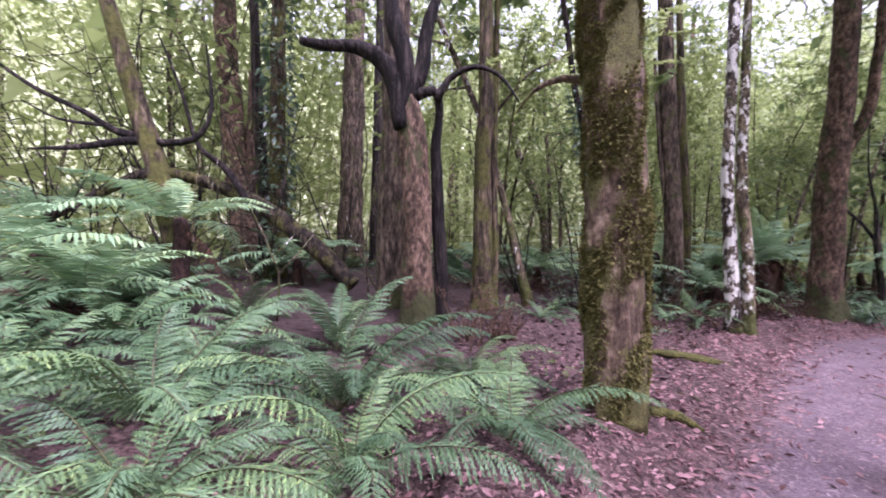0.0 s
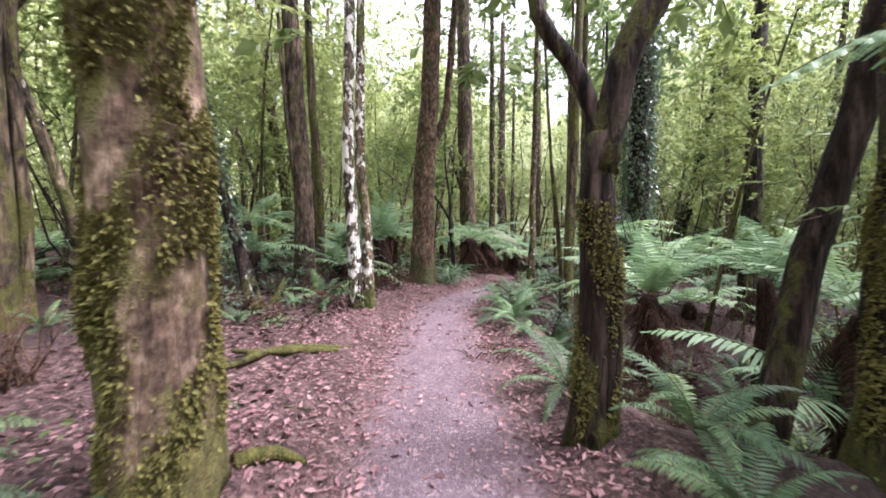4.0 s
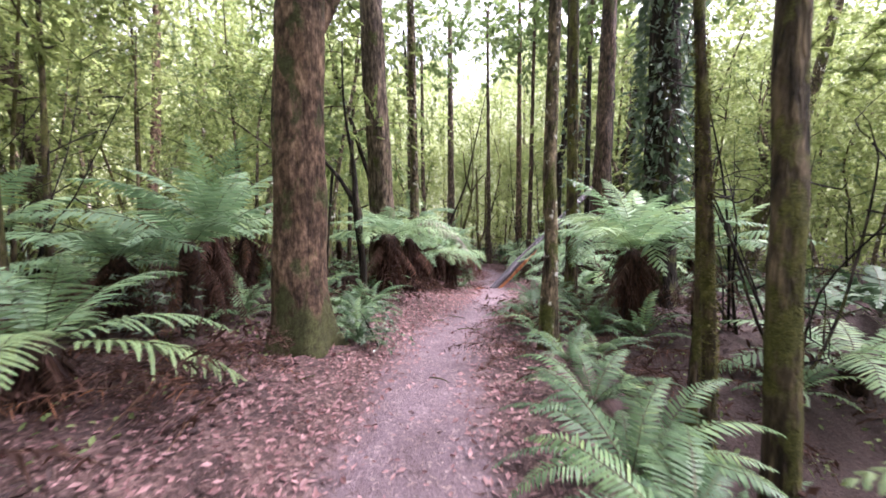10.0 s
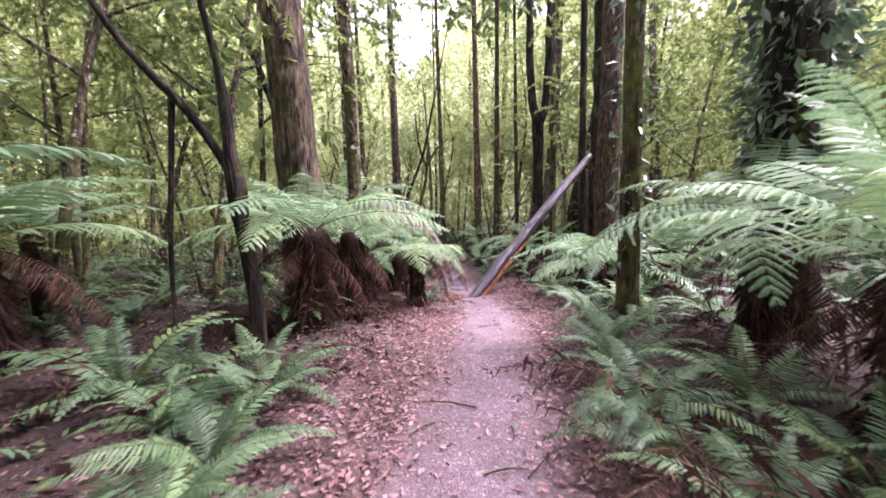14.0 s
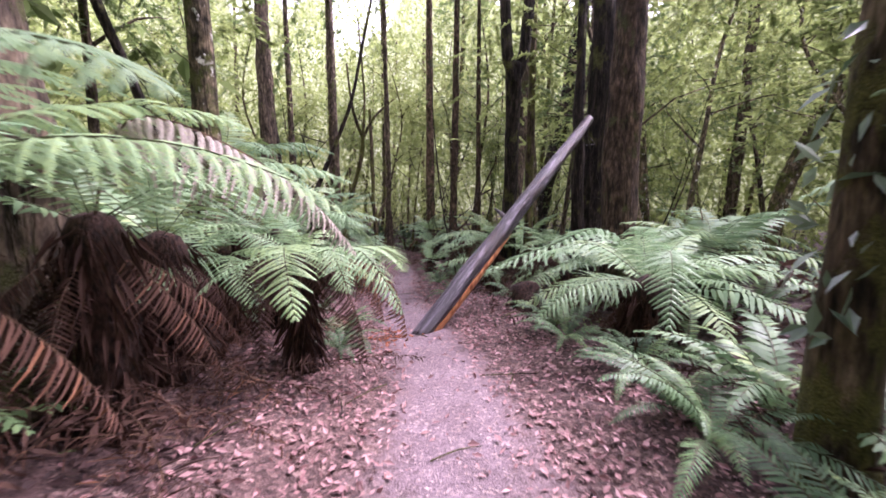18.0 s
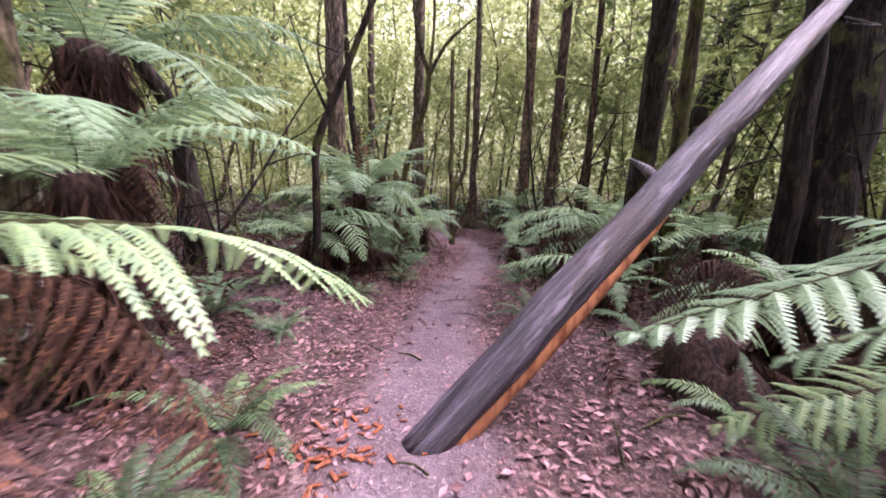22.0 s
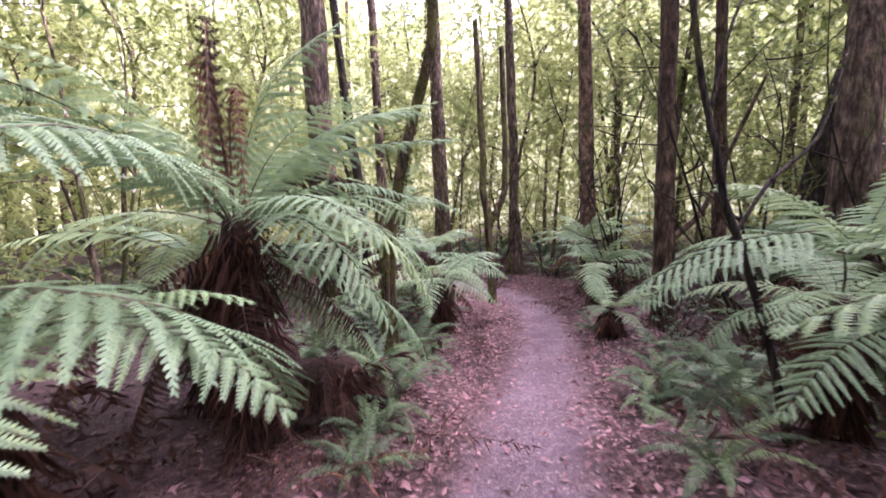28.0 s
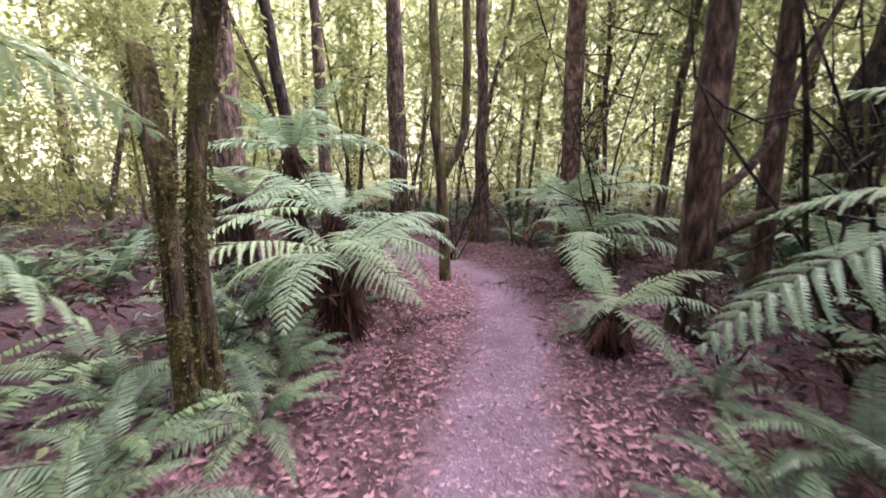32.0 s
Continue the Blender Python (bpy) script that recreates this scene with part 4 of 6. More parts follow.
trunk_tree(8.97, 5.02, 0.04, 11, BARK_GREEN, [(0.6, -0.02, 0.0, 0.95), (1.4, 0.03, -0.03, 0.85), (2.6, -0.06, 0.02, 0.8), (4.2, 0.05, 0.05, 0.7)], 0.4, 0.07, "slim dark tree rising from the ferny hollow", knots=0.07, sides=14)
green_stem = trunk_tree(8.5, 4.9, 0.046, 9, BARK_GREEN, [(0.5, 0.0, 0.03, 1.0), (1.3, 0.02, 0.05, 0.95), (2.2, -0.06, 0.1, 0.8), (3.6, -0.2, 0.2, 0.65)], 0.4, 0.08, "slim stem coated in bright green moss", knots=0.08, sides=14)
mossy(green_stem, 0.047, 0.1, 3.4, 2600, 14, [(0.5, 0.0, 0.03, 1.0), (1.3, 0.02, 0.05, 0.95), (2.2, -0.06, 0.1, 0.8), (3.6, -0.2, 0.2, 0.65)], -0.6, 0.018)
trunk_tree(12.7, 2.4, 0.2, 17, BARK_DARK, [(2, 0, 0, 0.95), (4, 0.1, 0, 0.85)], 0.3)
sapling = trunk_tree(11.55, 10.7, 0.075, 3.2, BARK_DARK, [(0.6, 0.02, 0, 0.95), (1.4, -0.04, 0.03, 0.9), (1.75, -0.08, 0.02, 1.15), (2.1, -0.1, 0.05, 0.7)], 0.3, 0.1, "dark spindly forked sapling", crown=False, knots=0.1, top=0.3, sides=12,
                     limbs=[[(-0.08, 0.02, 1.9, 0.05), (-0.3, 0.25, 2.5, 0.042), (-0.75, 0.55, 3.2, 0.03), (-1.1, 0.8, 4.2, 0.02)], [(-0.1, 0.04, 2.0, 0.05), (-0.05, 0.1, 2.7, 0.035), (-0.2, 0.2, 4.0, 0.025), (-0.2, 0.2, 5.2, 0.012)],
                            [(-0.4, 0.35, 2.7, 0.03), (-0.42, 0.4, 2.2, 0.025), (-0.5, 0.45, 1.2, 0.02), (-0.5, 0.5, 0.1, 0.015)]])
ivied = trunk_tree(14.25, 5.43, 0.33, 16, BARK_DARK, [(2, 0, 0, 0.95), (4, 0.05, 0, 0.85)], 0.3, label="thick dark trunk cloaked in hanging climber leaves")
clad(ivied, 0.36, 1.9, 8, 2600, 9, length=0.17)
vined = trunk_tree(14.1, 7.07, 0.125, 15, BARK_GREEN, [(1, 0.0, 0, 0.97), (2.4, -0.05, 0.0, 0.92), (4, -0.1, 0, 0.85)], 0.4, 0.05, "mossy tree with a few climbing leaves", knots=0.05)
clad(vined, 0.15, 0.8, 5, 260, 12)
trunk_tree(22.4, 9.4, 0.19, 5.4, BARK_DARK, [(1, -0.05, 0, 0.95), (2.4, -0.25, -0.05, 0.9), (4, -0.5, -0.1, 0.86), (5.2, -0.6, -0.12, 0.95)], 0.4, label="dark tree that forks into two stems", crown=False, top=0.9,
           limbs=[[(-0.6, -0.12, 4.8, 0.15), (-0.78, 0.05, 5.8, 0.12), (-0.85, 0.1, 8, 0.1), (-0.9, 0.1, 13, 0.05)], [(-0.6, -0.12, 4.8, 0.15), (-0.45, -0.35, 5.8, 0.13), (-0.4, -0.45, 8, 0.11), (-0.3, -0.45, 13, 0.05)]])
trunk_tree(19.15, 7.3, 0.285, 19, BARK_BROWN, [(1, 0.03, 0, 0.96), (3, 0.12, -0.02, 0.92), (6, 0.3, -0.1, 0.85)], 0.4, 0.05, "broad reddish stringy-barked tree", sides=26)
trunk_tree(20.8, 7.5, 0.31, 18, BARK_DARK, [(1.2, 0.05, 0, 0.95), (3, 0.2, -0.05, 0.9), (6, 0.4, -0.1, 0.85)], 0.35, label="thick dark tree that props up a fallen log",
           limbs=[[(-0.3, 0.35, 0.0, 0.13), (-0.3, 0.36, 1.5, 0.12), (-0.28, 0.4, 3.5, 0.1), (-0.25, 0.4, 8, 0.07)]])
trunk_tree(22.4, 8.9, 0.12, 13, BARK_GREEN, [(2, 0, 0, 0.9), (4, 0.1, 0, 0.8)], 0.3, limbs=[[(0.2, 0, 0, 0.08), (0.3, 0, 2, 0.07), (0.15, 0, 4, 0.06), (0.3, 0, 7, 0.04)]])
trunk_tree(18.62, 12.68, 0.05, 7, BARK_FORK, [(0.7, 0.03, 0.0, 0.9), (1.4, 0.02, -0.02, 0.85), (1.75, 0.03, -0.04, 0.95), (2.2, 0.12, -0.2, 0.85), (2.9, 0.28, -0.46, 0.75), (3.6, 0.4, -0.7, 0.6)], 0.4, 0.07, "thin dark sapling that bows over the path", crown=False, top=0.2, knots=0.08,
           limbs=[[(0.1, -0.16, 2.2, 0.02), (-0.08, -0.08, 2.6, 0.013), (-0.25, 0.0, 3.1, 0.006)]])
trunk_tree(18.75, 15.3, 0.17, 8, BARK_DARK, [(0.6, 0.0, 0.0, 1.0), (1.5, -0.08, 0.05, 0.75), (2.4, -0.2, 0.1, 0.65), (3.2, -0.6, 0.3, 0.5)], 0.7, 0.08, "crooked dark tree with a mossy shoulder", knots=0.08)
trunk_tree(25.6, 9.6, 0.24, 16, BARK_GREY, [(1.5, 0.05, -0.05, 0.95), (3, 0.2, -0.15, 0.9), (5, 0.5, -0.3, 0.8)], 0.35)
trunk_tree(25.15, 11.5, 0.13, 15, BARK_BROWN, [(1, 0.0, 0.0, 0.95), (2.4, 0.03, -0.02, 0.9), (4, 0.08, -0.05, 0.85)], 0.5, 0.05, "brown tree beside the path with a low side branch", sides=22,
           limbs=[[(0.1, -0.1, 0.95, 0.06), (0.5, -0.5, 1.15, 0.055), (1.1, -1.3, 1.25, 0.045), (1.5, -2.0, 1.35, 0.03)], [(0.1, -0.05, 1.3, 0.05), (0.5, -0.45, 1.7, 0.04), (0.9, -0.8, 2.6, 0.03), (1.3, -1.2, 3.6, 0.02)]])
trunk_tree(29.9, 13.65, 0.21, 17, BARK_RED, [(2, 0, 0, 0.92), (5, 0, 0, 0.82)], 0.3, label="straight tall tree with red-brown bark")
trunk_tree(26.75, 14.95, 0.085, 3.0, BARK_GREEN, [(0.8, 0, 0, 0.95), (1.6, -0.03, 0.02, 0.95), (2.2, -0.03, 0.02, 0.95)], 0.3, label="slim crooked forked tree beside the path", crown=False, top=0.8,
           limbs=[[(-0.02, 0.02, 1.8, 0.085), (-0.1, 0.08, 2.6, 0.075), (-0.08, 0.06, 3.4, 0.07), (-0.15, 0.1, 6, 0.05)], [(0, 0, 1.8, 0.08), (0.2, -0.2, 2.3, 0.075), (0.28, -0.28, 2.9, 0.07), (0.25, -0.3, 5.5, 0.05)]])
trunk_tree(30.1, 15.75, 0.15, 16, BARK_GREY, [(1, 0.03, 0.0, 0.95), (2.2, -0.03, 0.03, 0.9), (3.4, 0.05, 0.02, 0.86), (5, -0.05, 0, 0.8)], 0.5, 0.07, knots=0.05)
trunk_tree(32.2, 19.7, 0.32, 18, BARK_GREY, [(2, 0, 0, 0.92), (5, 0, 0, 0.8)], 0.3)
trunk_tree(26.3, 10.85, 0.1, 14, BARK_BROWN, [(2, 0.05, 0, 0.9), (4, 0.0, 0, 0.8)], 0.3)
mossy_pair = trunk_tree(22.02, 13.86, 0.048, 2.0, BARK_GREEN, [(0.6, 0.0, 0.02, 0.95), (1.2, 0.02, -0.02, 0.9), (1.6, 0.0, 0.0, 1.15), (1.85, 0.0, 0.02, 0.9)], 0.4, 0.08, "broken mossy stem beside a taller mossy tree", crown=False, knots=0.1, top=0.5)
shaggy = trunk_tree(22.18, 13.93, 0.058, 4.3, BARK_GREEN, [(0.7, -0.01, -0.01, 0.95), (1.4, 0.06, -0.04, 0.85), (2.2, 0.15, -0.18, 1.0), (3.3, 0.38, -0.42, 0.85), (4.0, 0.42, -0.46, 0.85)], 0.45, 0.08, "crooked forked tree thickly coated in green moss", crown=False, knots=0.09, top=0.8,
           limbs=[[(0.42, -0.46, 3.9, 0.045), (0.2, -0.3, 4.6, 0.035), (0.1, -0.2, 5.8, 0.02)], [(0.42, -0.46, 3.9, 0.045), (0.6, -0.75, 4.5, 0.035), (0.9, -1.2, 5.0, 0.018)], [(0.42, -0.46, 3.9, 0.04), (0.5, -0.5, 5, 0.03), (0.45, -0.4, 7, 0.015)]])
mossy(shaggy, 0.062, 0.0, 4.0, 3500, 10, [(0.7, -0.01, -0.01, 0.95), (1.4, 0.06, -0.04, 0.85), (2.2, 0.15, -0.18, 1.0), (3.3, 0.38, -0.42, 0.85), (4.0, 0.42, -0.46, 0.85)], -0.4, 0.02)
mossy(mossy_pair, 0.05, 0.0, 1.8, 1800, 11, [(0.6, 0.0, 0.02, 0.95), (1.2, 0.02, -0.02, 0.9), (1.6, 0.0, 0.0, 1.15), (1.85, 0.0, 0.02, 0.9)], -0.4, 0.02)
trunk_tree(21.69, 10.58, 0.021, 6, BARK_DARK, [(0.62, 0.03, 0.12, 0.95), (1.0, 0.07, 0.22, 1.0), (1.23, 0.08, 0.28, 1.0), (1.43, 0.1, 0.34, 0.95), (1.73, 0.1, 0.38, 0.9), (2.16, 0.12, 0.46, 0.9), (3.6, 0.1, 0.6, 0.7)], 0.3, 0.06, "thin crooked dark sapling with bare branches", crown=False, knots=0.05, top=0.3, sides=12,
           limbs=[[(0.08, 0.3, 1.25, 0.014), (0.35, 0.1, 1.6, 0.012), (0.8, -0.2, 1.9, 0.009), (1.2, -0.4, 2.5, 0.005)], [(0.11, 0.42, 2.0, 0.012), (0.3, 0.3, 2.6, 0.009), (0.6, 0.0, 3.3, 0.005)]])
trunk_tree(25.59, 18.76, 0.33, 18, BARK_GREY, [(1, 0, 0, 0.98), (3, 0, 0, 0.92), (6, 0, 0, 0.85)], 0.2, label="broad smooth grey-brown forest tree", sides=24)
trunk_tree(31.73, 9.07, 0.42, 16, BARK_DARK, [(1, 0.05, -0.1, 0.95), (3, 0.25, -0.5, 0.9), (6, 0.6, -1.2, 0.8)], 0.3, label="thick leaning dark tree")
trunk_tree(29.95, 20.74, 0.19, 15, BARK_GREY, [(2, 0, 0, 0.92), (5, 0, 0, 0.8)], 0.3)
trunk_tree(27.98, 19.93, 0.16, 15, BARK_DARK, [(2, 0.05, 0, 0.92), (3, 0, 0, 0.9), (5, -0.2, 0.1, 0.8)], 0.3)

# ---- trees left of the start ----
trunk_tree(-4.23, 6.79, 0.18, 9.5, BARK_GREEN, [(0.8, -0.2, 0, 0.98), (2.0, -0.5, 0, 0.92), (3.2, -0.85, 0, 0.8), (5.2, -1.45, 0, 0.62)], 0.3, label="leaning mossy tree with long dead branches", knots=0.04, limb_bark=BARK_DEAD,
           limbs=[[(-0.7, 0, 2.75, 0.07), (-1.0, -0.15, 2.7, 0.06), (-1.6, -0.3, 2.55, 0.045), (-2.3, -0.4, 2.5, 0.015)], [(-0.7, 0, 2.8, 0.07), (-1.1, -0.1, 2.85, 0.055), (-1.6, -0.2, 3.15, 0.045), (-2.3, -0.3, 3.5, 0.035), (-3.3, -0.4, 4.2, 0.015)],
                  [(-1.3, -0.15, 2.95, 0.035), (-1.9, -0.3, 3.0, 0.02), (-2.5, -0.3, 3.3, 0.008)], [(-0.6, 0, 2.7, 0.06), (0.0, 0.1, 2.8, 0.05), (0.3, 0.1, 3.3, 0.03), (0.2, 0.1, 4.4, 0.015)]])
climbed = trunk_tree(-4.28, 10.49, 0.23, 12, BARK_GREEN, [(2, 0, 0, 0.95), (4, 0, 0, 0.85)], 0.3, label="dark forest tree hung with vines")
clad(climbed, 0.27, 0.5, 8, 900, 21, length=0.2)
trunk_tree(-4.85, 10.99, 0.16, 12, BARK_DARK, [(2, 0, 0, 0.95), (5, -0.2, 0, 0.85)], 0.3)
trunk_tree(-6.02, 12.49, 0.42, 18, BARK_RED, [(1.5, -0.1, 0, 0.95), (3, -0.3, 0, 0.85), (6, -0.6, 0, 0.75)], 0.3, label="tall tree with red stringy bark", limbs=[[(0.1, 0, 0.5, 0.2), (0.1, 0, 2.5, 0.16), (0.15, 0, 6, 0.12)]])
trunk_tree(-3.30, 14.50, 0.45, 22, BARK_GREY, [(2, 0, 0, 0.95), (5, 0.05, 0, 0.85)], 0.25, label="very tall broad forest tree")
trunk_tree(-2.50, 15.00, 0.2, 17, BARK_DARK, [(2, 0, 0, 0.95), (5, 0.05, 0, 0.85)], 0.25)
trunk_tree(-0.93, 7.39, 0.26, 16, BARK_GREY, [(1.5, 0, 0, 0.96), (3, 0.02, 0, 0.93), (5, 0.05, 0, 0.9)], 0.3, 0.05, "straight tall tree with grey bark", sides=24)
dying = trunk_tree(-0.40, 6.48, 0.25, 4.2, BARK_RED, [(0.8, 0, 0, 0.95), (1.8, -0.03, 0, 0.88), (2.8, -0.08, 0, 0.85), (3.6, -0.2, 0, 0.62)], 0.3, 0.07, "dying brown tree with black broken limbs", crown=False, knots=0.06, top=0.8, sides=24)
dead_top = Matrix.Translation(Vector((-0.63, 6.44, 3.99)) - dying.matrix_basis.translation)
for limb in ([(0, 0, -0.7, 0.15), (-0.1, 0, -0.1, 0.17), (-0.35, 0, 0.35, 0.13), (-0.75, 0, 0.58, 0.09), (-1.3, 0, 0.6, 0.08), (-1.65, 0, 0.66, 0.06)],
             [(0, 0, -0.6, 0.13), (0.0, -0.05, 0.3, 0.13), (-0.2, 0, 1.2, 0.11), (-0.25, 0, 2.6, 0.07)], [(0.05, 0, -0.3, 0.11), (0.25, 0, 0.2, 0.11), (0.35, 0, 0.9, 0.09), (0.75, 0, 2.0, 0.04)],
             [(0.1, 0, -0.2, 0.1), (0.45, 0, -0.1, 0.08), (0.55, 0.1, -0.4, 0.07), (0.5, 0.2, -1.2, 0.09), (0.6, 0.2, -3.0, 0.1), (0.62, 0.2, -4.3, 0.12)], [(0.5, 0, -0.25, 0.06), (0.7, 0, 0.1, 0.05), (1.1, 0, 0.3, 0.04), (1.5, 0, 0.15, 0.028), (1.8, 0, -0.25, 0.012)]):
    v, f = tube(limb, 10, 0.14, 0.1, 0, 3, 5, 0.12)
    part("limb", mesh_of("limb", v, f, [BARK_DEAD]), dying, dead_top, "black weathered dead limb")
trunk_tree(0.75, 7.68, 0.19, 15, BARK_GREEN, [(1, 0, 0, 0.95), (2.5, -0.02, 0, 0.8), (4, 0.02, 0, 0.75), (6, 0, 0, 0.7)], 0.35, label="slim dark mossy tree with a thin twin stem",
           limbs=[[(0.23, 0.1, 0, 0.08), (0.24, 0.1, 1.5, 0.07), (0.2, 0.1, 3.5, 0.065), (0.25, 0.1, 7, 0.05)]])
log("fallen_tree", [(*(-1.89, 8.59, 0.59), 0.17), (*(-2.74, 8.80, 1.36), 0.19), (*(-3.94, 9.01, 2.21), 0.17), (*(-4.87, 9.12, 2.65), 0.15), (*(-5.69, 9.22, 2.91), 0.13), (*(-6.45, 9.02, 3.00), 0.11), (*(-7.11, 8.62, 2.56), 0.1), (*(-8.05, 8.01, 1.75), 0.06)], BARK_FALLEN,
    "dead mossy tree fallen into an arch", "fallen tree")
log("fallen_branch", [(*(-4.08, 8.91, 2.08), 0.08), (*(-4.77, 8.92, 3.06), 0.07), (*(-5.45, 9.03, 3.63), 0.05), (*(-5.84, 9.05, 4.82), 0.035), (*(-6.36, 9.07, 6.06), 0.015)], BARK_DEAD, "thin dead branch with bare twigs", "branch")



def bare_shrub(x, y, height, stems, spread, seed, material=BARK_DARK, label="tangle of bare dead branches"):
    """A leafless shrub whose stems fork twice."""
    g = np.random.default_rng(seed)
    shrub = thing("bare_shrub", x, y, ground_z(x, y) - 0.03, label, "shrub", "bare shrubs")
    for _ in range(stems):
        a, h = g.uniform(0, 6.28), height * g.uniform(0.6, 1.1)
        r = 0.006 + 0.008 * h ** 0.5 * g.uniform(0.7, 1.5)
        q = [np.array([g.normal(0, 0.08), g.normal(0, 0.08), 0])]
        for k in range(3):
            q.append(q[-1] + np.array([math.cos(a) * spread * h * 0.3, math.sin(a) * spread * h * 0.3, h / 3]) + g.normal(0, 0.07 * h, 3))
        pieces = [(*tube([(*p, r * (1 - 0.28 * i)) for i, p in enumerate(q)], 5, 0.3, 0.05), 0)]
        for k in range(7):
            b = q[k % 3] + (q[1 + k % 3] - q[k % 3]) * g.uniform(0.2, 1)
            d = g.normal(0, 1, 3) * np.array([1, 1, 0.6]) + np.array([0, 0, 0.3])
            d *= h * g.uniform(0.12, 0.3) / np.linalg.norm(d)
            pieces.append((*tube([(*b, r * 0.5), (*(b + d * 0.5 + g.normal(0, 0.04 * h, 3)), r * 0.35), (*(b + d), r * 0.12)], 4, 0.3, 0.0), 0))
        part("stem", mesh_of("stem", *join(pieces)[:2], [material]), shrub)
    return shrub


for x, y, h, n, seed in ((-5.6, 8.6, 5.5, 6, 1), (-4.0, 9.2, 5, 5, 2), (-7.5, 8.0, 5, 6, 3), (-6.6, 10.5, 6, 6, 4), (-2.6, 10.4, 5, 5, 5), (-8.5, 10, 6, 6, 6), (1.9, 9.6, 3.5, 5, 7), (2.8, 8.2, 1.8, 5, 8), (6.9, 12.2, 4, 5, 9), (10.8, 4.0, 4, 5, 10), (12.2, 4.4, 4, 5, 11),
                         (24.6, 10.4, 3.5, 5, 12), (27.6, 12.4, 4, 6, 13), (28.6, 15.8, 4, 5, 14), (17.6, 13.9, 4, 5, 15), (18.6, 12.0 + 2.6, 4.5, 5, 16), (24.9, 9.0, 4.5, 5, 17), (30.2, 14.8, 4, 5, 18), (21.8, 6.6, 4, 5, 19)):
    bare_shrub(x, y, h, n, 0.45, seed)
for x, y, seed in ((0.55, 5.2, 31), (0.85, 5.5, 32), (0.35, 5.6, 33)):
    bare_shrub(x, y, 0.7, 12, 0.6, seed, STALK_DEAD, "dry brown twiggy shrub on leaf litter")


def leafy_shrub(x, y, height, seed):
    """A low evergreen shrub: a few thin stems with small glossy leaves."""
    g = np.random.default_rng(seed)
    shrub = thing("leafy_shrub", x, y, ground_z(x, y) - 0.03, "small evergreen shrub with glossy dark green leaves", "shrub", "leafy shrubs")
    for _ in range(5):
        a, h = g.uniform(0, 6.28), height * g.uniform(0.6, 1.1)
        line = [(0, 0, 0, 0.008), (math.cos(a) * h * 0.2, math.sin(a) * h * 0.2, h * 0.5, 0.006), (math.cos(a + 0.4) * h * 0.45, math.sin(a + 0.4) * h * 0.45, h, 0.003)]
        stem = part("stem", mesh_of("stem", *tube(line, 5, 0.2, 0.05), [BARK_DARK]), shrub)
        v, f, _ = join(crown_pieces(g, [line[1][:3], line[2][:3]], 0.16, 9, 9, 0.055, twig=0))
        part("leaves", mesh_of("leaves", v, f, [LEAF_IVY], None, False), stem)
    return shrub


for x, y, h, seed in ((4.4, 8.1, 0.9, 51), (3.7, 8.5, 0.8, 52), (2.5, 8.3, 0.7, 53), (5.6, 9.3, 1.0, 54), (2.9, 7.4, 0.6, 55), (6.2, 3.9, 0.8, 56), (6.9, 3.5, 0.7, 57), (9.1, 8.35, 0.5, 58), (7.4, 9.9, 0.7, 59), (22.6, 14.6, 0.7, 60), (24.2, 11.3, 0.6, 61)):
    leafy_shrub(x, y, h, seed)

# ---- logs and sticks ----
prop = log("leaning_log", [(16.62, 9.98, -0.84, 0.105), (17.1, 9.7, -0.42, 0.118), (17.9, 9.22, 0.26, 0.123), (18.7, 8.73, 0.95, 0.115), (19.6, 8.2, 1.7, 0.1), (20.4, 7.72, 2.4, 0.085)], BARK_LOG,
           "barkless slate-grey log leaning across the path onto a tree", "log", 26, 0.05, 0.06)
v, f = tube([(0.02, -0.02, -0.03, 0.1), (0.5, -0.3, 0.37, 0.106), (1.25, -0.78, 1.05, 0.095), (1.75, -1.08, 1.5, 0.03)], 14, 0.1, 0.05, 0, 8)
part("torn_strip", mesh_of("torn_strip", np.asarray(v) + np.array([0.03, -0.008, -0.04]), f, [WOOD_BARE]), prop.children[0], None, "raw orange-brown wood where bark has torn away")
v, f = tube([(1.55, -0.97, 1.4, 0.05), (1.72, -0.85, 1.52, 0.035), (1.85, -0.72, 1.6, 0.012)], 8, 0.05, 0.1, 0, 9)
part("branch_stub", mesh_of("branch_stub", v, f, [BARK_LOG]), prop.children[0])
g = np.random.default_rng(77)
chips = thing("bark_chips", 16.5, 10.05, ground_z(16.5, 10.05), "orange-brown bark chips fallen beside the log", "bark chips")
for k in range(70):
    ln = g.uniform(0.012, 0.045)
    v = np.array([(-ln, -ln * 0.3, 0), (ln, -ln * 0.22, 0.004), (ln * 0.9, ln * 0.25, 0.006), (-ln * 0.85, ln * 0.3, 0.003)])
    v = np.vstack([v, v + np.array([0, 0, 0.008])])
    px, py = g.normal(-0.1, 0.3), g.normal(0.22, 0.16)
    part("chip", mesh_of("chip", v, [(3, 2, 1, 0), (4, 5, 6, 7), (0, 1, 5, 4), (1, 2, 6, 5), (2, 3, 7, 6), (3, 0, 4, 7)], [CHIP], None, False), chips,
         pose(px, py, ground_z(16.5 + px, 10.05 + py) - ground_z(16.5, 10.05) + 0.006, g.normal(0, 8), g.normal(0, 8), g.uniform(0, 360)))
log("mossy_log", [(*(2.02, 4.77, 0.19), 0.02), (*(2.34, 4.89, 0.19), 0.035), (*(2.59, 5.00, 0.19), 0.042), (*(2.93, 4.87, 0.19), 0.04), (*(3.43, 4.79, 0.10), 0.02)], BARK_GREEN, "thin rotten log covered in green moss")
